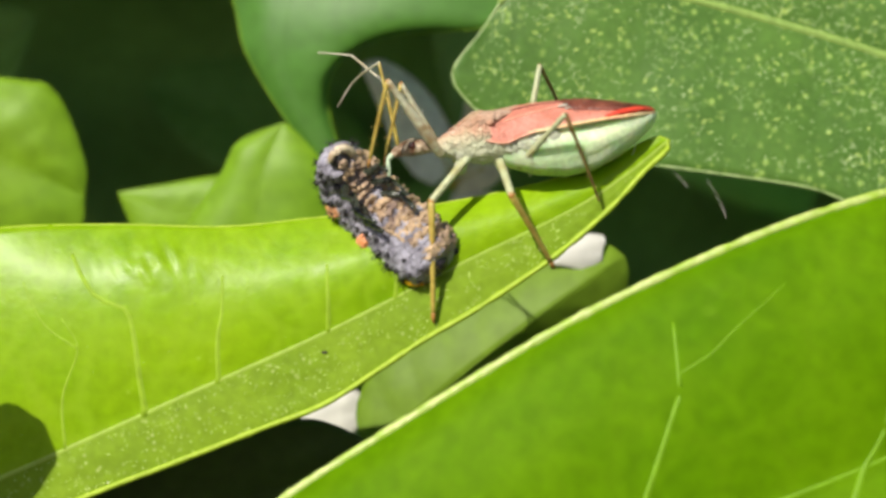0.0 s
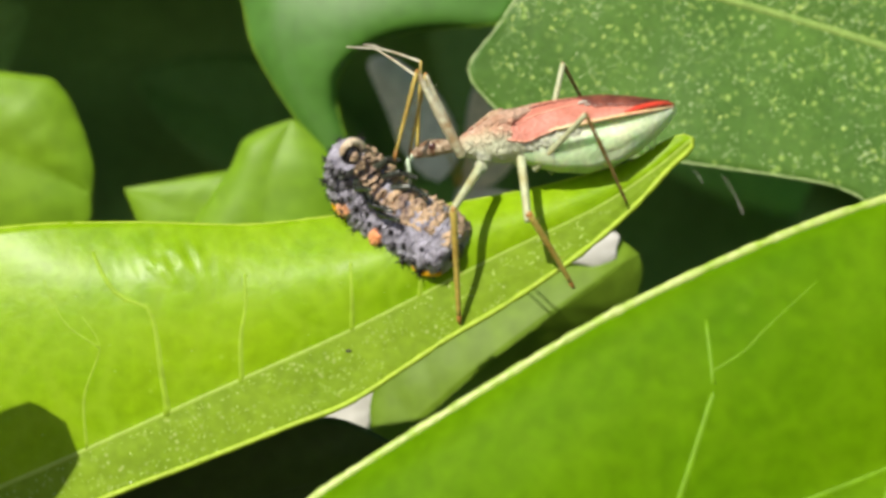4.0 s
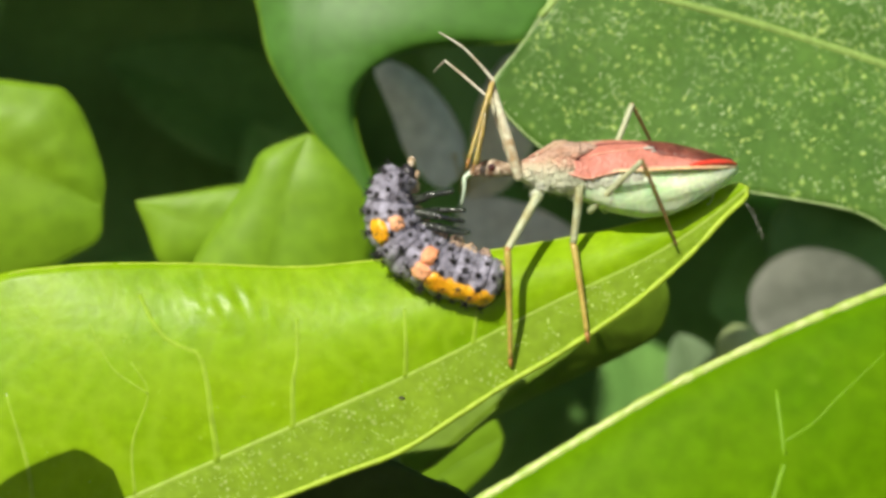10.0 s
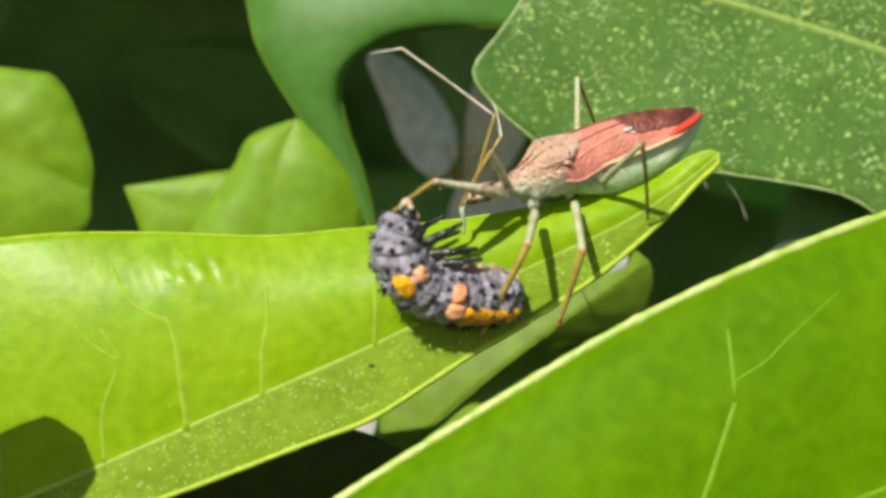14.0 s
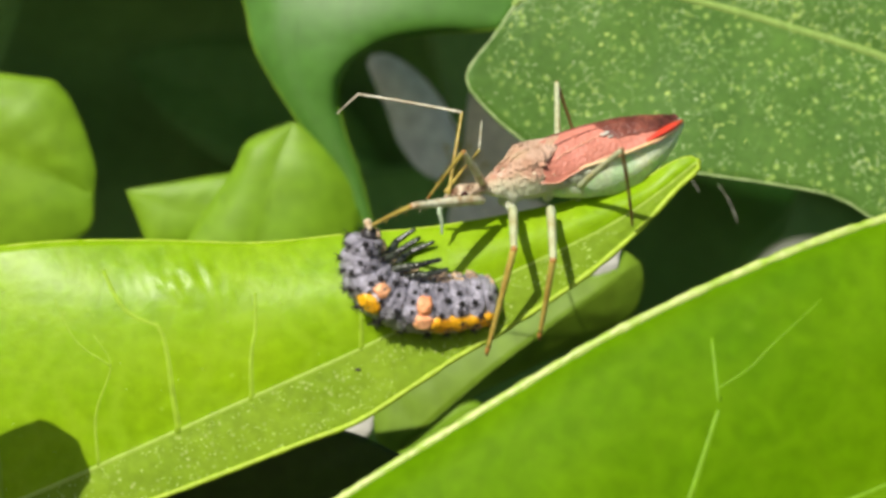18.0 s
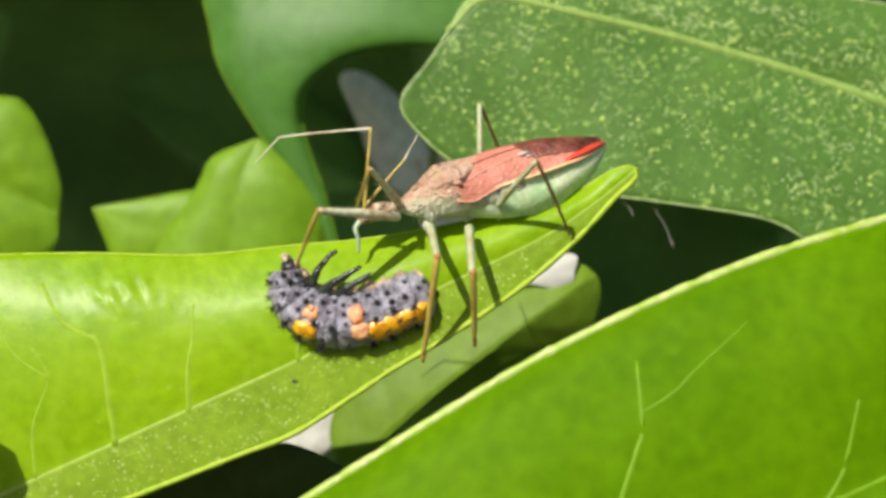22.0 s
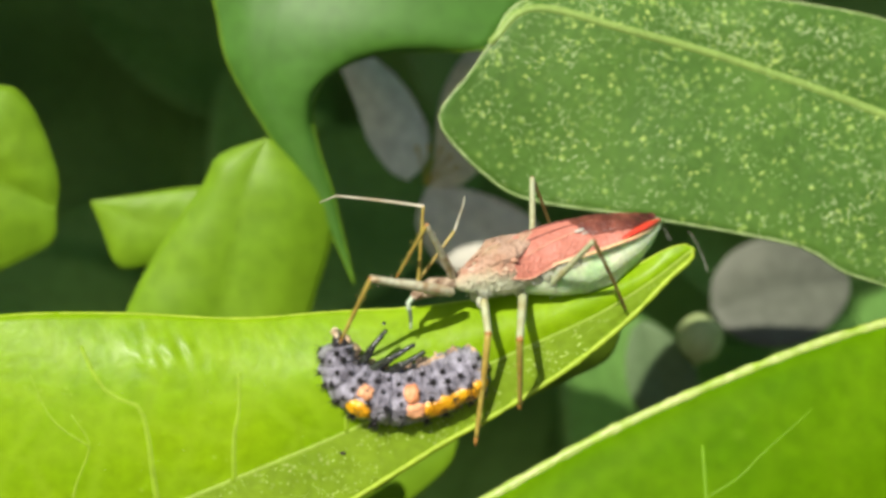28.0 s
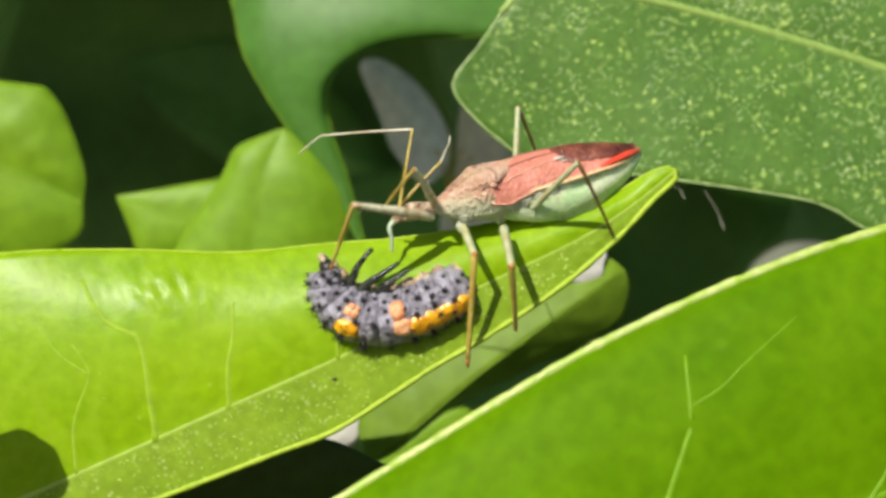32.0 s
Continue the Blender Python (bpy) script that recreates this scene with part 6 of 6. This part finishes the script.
    walk(antenna_far[0], [
        (0.0, mm(5.50, -0.25, 0.35, -7.4, -69.9, -75.4)),
        (3.0, mm(5.50, -0.25, 0.35, 68.4, -75.0, -156.4)),
        (7.0, mm(5.50, -0.25, 0.35, 21.2, -83.8, -106.0)),
        (8.5, mm(5.50, -0.25, 0.35, 69.5, -74.0, -160.6)),
        (9.0, mm(5.50, -0.25, 0.35, 67.5, -76.1, -157.8)),
        (10.0, mm(5.50, -0.25, 0.35, 60.3, -77.7, -149.7)),
        (11.0, mm(5.50, -0.25, 0.35, 36.1, -80.3, -123.5)),
        (12.0, mm(5.50, -0.25, 0.35, 58.3, -65.2, -153.8)),
        (13.0, mm(5.50, -0.25, 0.35, 35.6, -51.6, -136.3)),
        (14.0, mm(5.50, -0.25, 0.35, 37.7, -31.1, -157.2)),
        (15.0, mm(5.50, -0.25, 0.35, 34.4, -32.8, -155.1)),
        (18.0, mm(5.50, -0.25, 0.35, 34.3, -16.1, -146.5)),
        (19.0, mm(5.50, -0.25, 0.35, 44.7, -27.5, -173.6)),
        (21.0, mm(5.50, -0.25, 0.35, 46.2, -35.1, -168.7)),
        (23.0, mm(5.50, -0.25, 0.35, 49.2, -30.4, -173.8)),
        (25.0, mm(5.50, -0.25, 0.35, 48.5, -36.6, -168.7)),
        (28.0, mm(5.50, -0.25, 0.35, 55.7, -39.2, -172.6)),
        (30.0, mm(5.50, -0.25, 0.35, 51.1, -35.2, -172.0)),
        (32.0, mm(5.50, -0.25, 0.35, 49.0, -32.1, -172.6)),
    ])
    walk(antenna_far[1], [
        (0.0, mm(5.81, -1.45, 3.73, -26.6, -27.2, -60.3)),
        (3.0, mm(4.64, -0.62, 3.83, -33.2, -30.5, -52.2)),
        (7.0, mm(5.39, -0.62, 3.93, -30.2, -18.0, -61.0)),
        (8.5, mm(4.57, -0.58, 3.81, -30.3, -7.5, -68.1)),
        (9.0, mm(4.70, -0.58, 3.84, -37.6, -21.3, -54.1)),
        (10.0, mm(4.84, -0.64, 3.87, -33.4, -26.7, -55.3)),
        (11.0, mm(5.16, -0.76, 3.90, -10.0, -25.3, -76.7)),
        (12.0, mm(4.15, -0.92, 3.62, -6.5, -22.2, -80.5)),
        (13.0, mm(3.88, -1.79, 3.17, 8.3, -5.0, -96.9)),
        (14.0, mm(2.66, -1.45, 2.21, 15.5, 5.5, -110.8)),
        (15.0, mm(2.76, -1.53, 2.30, 16.6, 10.6, -112.4)),
        (18.0, mm(2.62, -2.16, 1.35, 17.1, 6.4, -110.1)),
        (19.0, mm(2.33, -0.61, 2.01, 16.5, 7.7, -108.1)),
        (21.0, mm(2.61, -0.83, 2.42, 22.2, 2.8, -114.8)),
        (23.0, mm(2.41, -0.58, 2.17, 17.3, 5.9, -107.2)),
        (25.0, mm(2.66, -0.81, 2.50, 20.9, -0.1, -112.1)),
        (28.0, mm(2.73, -0.61, 2.63, 27.6, 1.6, -114.1)),
        (30.0, mm(2.59, -0.66, 2.42, 19.9, -0.0, -110.4)),
        (32.0, mm(2.48, -0.64, 2.26, 19.7, 4.6, -110.0)),
    ])
    walk(antenna_far[2], [
        (0.0, mm(7.79, -4.92, 5.79, -67.2, -11.9, 0.3)),
        (3.0, mm(7.02, -3.69, 6.11, -59.9, -18.5, -19.2)),
        (7.0, mm(7.47, -4.36, 5.32, -67.5, 16.2, -66.0)),
        (8.5, mm(6.23, -4.72, 4.40, -54.1, 11.4, -69.6)),
        (9.0, mm(7.16, -3.97, 5.48, -54.5, 13.3, -72.6)),
        (10.0, mm(7.13, -3.94, 5.89, -71.6, 19.1, -72.1)),
        (11.0, mm(6.10, -4.72, 5.82, -50.6, 15.1, -71.9)),
        (12.0, mm(4.83, -5.03, 5.32, -9.1, -14.1, -79.1)),
        (13.0, mm(3.34, -6.25, 3.56, 6.1, -4.6, -95.1)),
        (14.0, mm(1.07, -5.63, 1.78, 9.5, 5.2, -104.9)),
        (15.0, mm(1.07, -5.62, 1.47, 10.9, 10.1, -106.4)),
        (18.0, mm(1.08, -6.36, 0.85, 17.2, 6.9, -110.1)),
        (19.0, mm(0.94, -4.84, 1.41, 15.4, 8.2, -106.8)),
        (21.0, mm(0.72, -4.91, 2.20, 16.4, 4.4, -107.9)),
        (23.0, mm(1.09, -4.86, 1.71, 17.5, 3.7, -108.1)),
        (25.0, mm(0.97, -4.98, 2.50, 17.9, 2.0, -108.2)),
        (28.0, mm(0.90, -4.71, 2.50, 23.5, 6.2, -108.2)),
        (30.0, mm(1.02, -4.88, 2.43, 15.3, 2.4, -105.3)),
        (32.0, mm(0.94, -4.86, 1.91, 14.6, 3.1, -105.6)),
    ])
    walk(larva, [
        (0.0, mm(-0.10, -0.70, -0.96, -78.0, -46.4, 180.0)),
        (3.0, mm(-0.69, -0.70, -1.35, -78.0, -50.6, 180.0)),
        (3.5, mm(-0.72, -0.70, -0.94, -76.0, -48.7, 180.0)),
        (5.5, mm(0.79, 0.00, 0.55, -32.0, -23.4, 180.0)),
        (6.1, mm(0.88, 0.00, 0.58, -22.0, -25.1, 180.0)),
        (7.0, mm(0.70, 0.00, 0.49, -14.0, -30.6, 180.0)),
        (8.5, mm(-1.01, 0.00, 0.21, -5.0, -51.3, 180.0)),
        (9.0, mm(-0.89, 0.00, 0.98, -5.0, -47.3, 180.0)),
        (10.0, mm(-1.19, 0.00, 0.34, -5.0, -50.3, 180.0)),
        (11.0, mm(-0.86, 0.00, 0.38, -5.0, -48.3, -180.0)),
        (12.0, mm(-0.43, 0.00, -0.83, -5.0, -49.9, -180.0)),
        (13.0, mm(1.13, 0.00, -1.59, -8.0, -39.5, 180.0)),
        (14.0, mm(1.37, 0.00, -1.90, -12.0, -32.2, -153.9)),
        (15.0, mm(1.80, 0.00, -2.00, -18.0, -26.0, -153.5)),
        (18.0, mm(1.24, 0.00, -1.79, -12.0, -25.9, -168.9)),
        (19.0, mm(1.41, 0.00, -1.52, -8.0, -18.2, -168.3)),
        (21.0, mm(1.33, 0.00, -0.90, -5.0, -11.0, 180.0)),
        (23.0, mm(1.07, 0.00, -0.63, 0.0, -7.3, 180.0)),
        (25.0, mm(1.09, 0.00, -0.62, 0.0, -7.1, 180.0)),
        (28.0, mm(1.20, 0.00, -0.68, 0.0, -7.2, 180.0)),
        (30.0, mm(1.08, 0.00, -0.18, 0.0, 0.1, 180.0)),
        (32.0, mm(1.09, 0.00, -0.36, 0.0, -5.6, 180.0)),
    ])
    walk(lower_leaf, [
        (0.0, mm(-0.19, 0.00, -0.03)),
        (1.0, mm(-0.08, 0.00, -0.19)),
        (2.0, mm(0.08, 0.00, -0.12)),
        (3.0, mm(0.13, 0.00, 0.02)),
        (6.0, mm(-0.05, 0.00, 0.02)),
        (7.0, mm(0.10, 0.00, -0.05)),
        (8.0, mm(0.37, 0.00, -0.25)),
        (9.0, mm(0.68, 0.00, -0.07)),
        (10.0, mm(0.65, 0.00, -0.73)),
        (11.0, mm(0.49, 0.00, -0.60)),
        (12.0, mm(-0.06, 0.00, 0.21)),
        (13.0, mm(-0.04, 0.00, 0.10)),
        (14.0, mm(-0.31, 0.00, 0.55)),
        (15.0, mm(-0.19, 0.00, 0.31)),
        (18.0, mm(0.06, 0.00, 0.34)),
        (19.0, mm(-0.05, 0.00, 0.23)),
        (20.0, mm(-0.19, 0.00, 0.22)),
        (21.0, mm(-0.18, 0.00, 0.09)),
        (22.0, mm(-0.38, 0.00, -0.41)),
        (23.0, mm(-0.21, 0.00, -0.05)),
        (24.0, mm(-0.04, 0.00, -0.24)),
        (25.0, mm(-0.02, 0.00, -0.23)),
        (28.0, mm(0.10, 0.00, 0.10)),
        (29.0, mm(0.20, 0.00, -1.10)),
        (30.0, mm(0.29, 0.00, -0.37)),
        (31.0, mm(-0.09, 0.00, 0.70)),
        (32.0, mm(0.01, 0.00, 0.00)),
    ])
    walk(right_leaf, [
        (0.0, mm(0.00, 0.00, 0.00)),
        (1.0, mm(0.10, 0.00, 0.01)),
        (2.0, mm(0.27, 0.00, -0.14)),
        (3.0, mm(0.21, 0.00, 0.06)),
        (6.0, mm(0.12, 0.00, 0.14)),
        (7.0, mm(0.11, 0.00, 0.11)),
        (8.0, mm(0.22, 0.00, 0.25)),
        (9.0, mm(-0.36, 0.00, 0.87)),
        (10.0, mm(-0.47, 0.00, 0.64)),
        (11.0, mm(-0.37, 0.00, 0.43)),
        (12.0, mm(-0.53, 0.00, 0.35)),
        (13.0, mm(-0.83, 0.00, 0.70)),
        (14.0, mm(-0.44, 0.00, 0.33)),
        (15.0, mm(-0.59, 0.00, 0.38)),
        (18.0, mm(-0.30, 0.00, 0.28)),
        (19.0, mm(-0.28, 0.00, 0.17)),
        (20.0, mm(-0.80, 0.00, 0.02)),
        (21.0, mm(-1.06, 0.00, 0.07)),
        (22.0, mm(-1.72, 0.00, -0.64)),
        (23.0, mm(-0.70, 0.00, -0.01)),
        (24.0, mm(-0.80, 0.00, 0.76)),
        (25.0, mm(-0.48, 0.00, 0.14)),
        (28.0, mm(-1.07, 0.00, 0.30)),
        (29.0, mm(0.11, 0.00, -0.21)),
        (30.0, mm(0.09, 0.00, 0.09)),
        (31.0, mm(-0.05, 0.00, -0.06)),
        (32.0, mm(-0.17, 0.00, 0.27)),
    ])

motions()
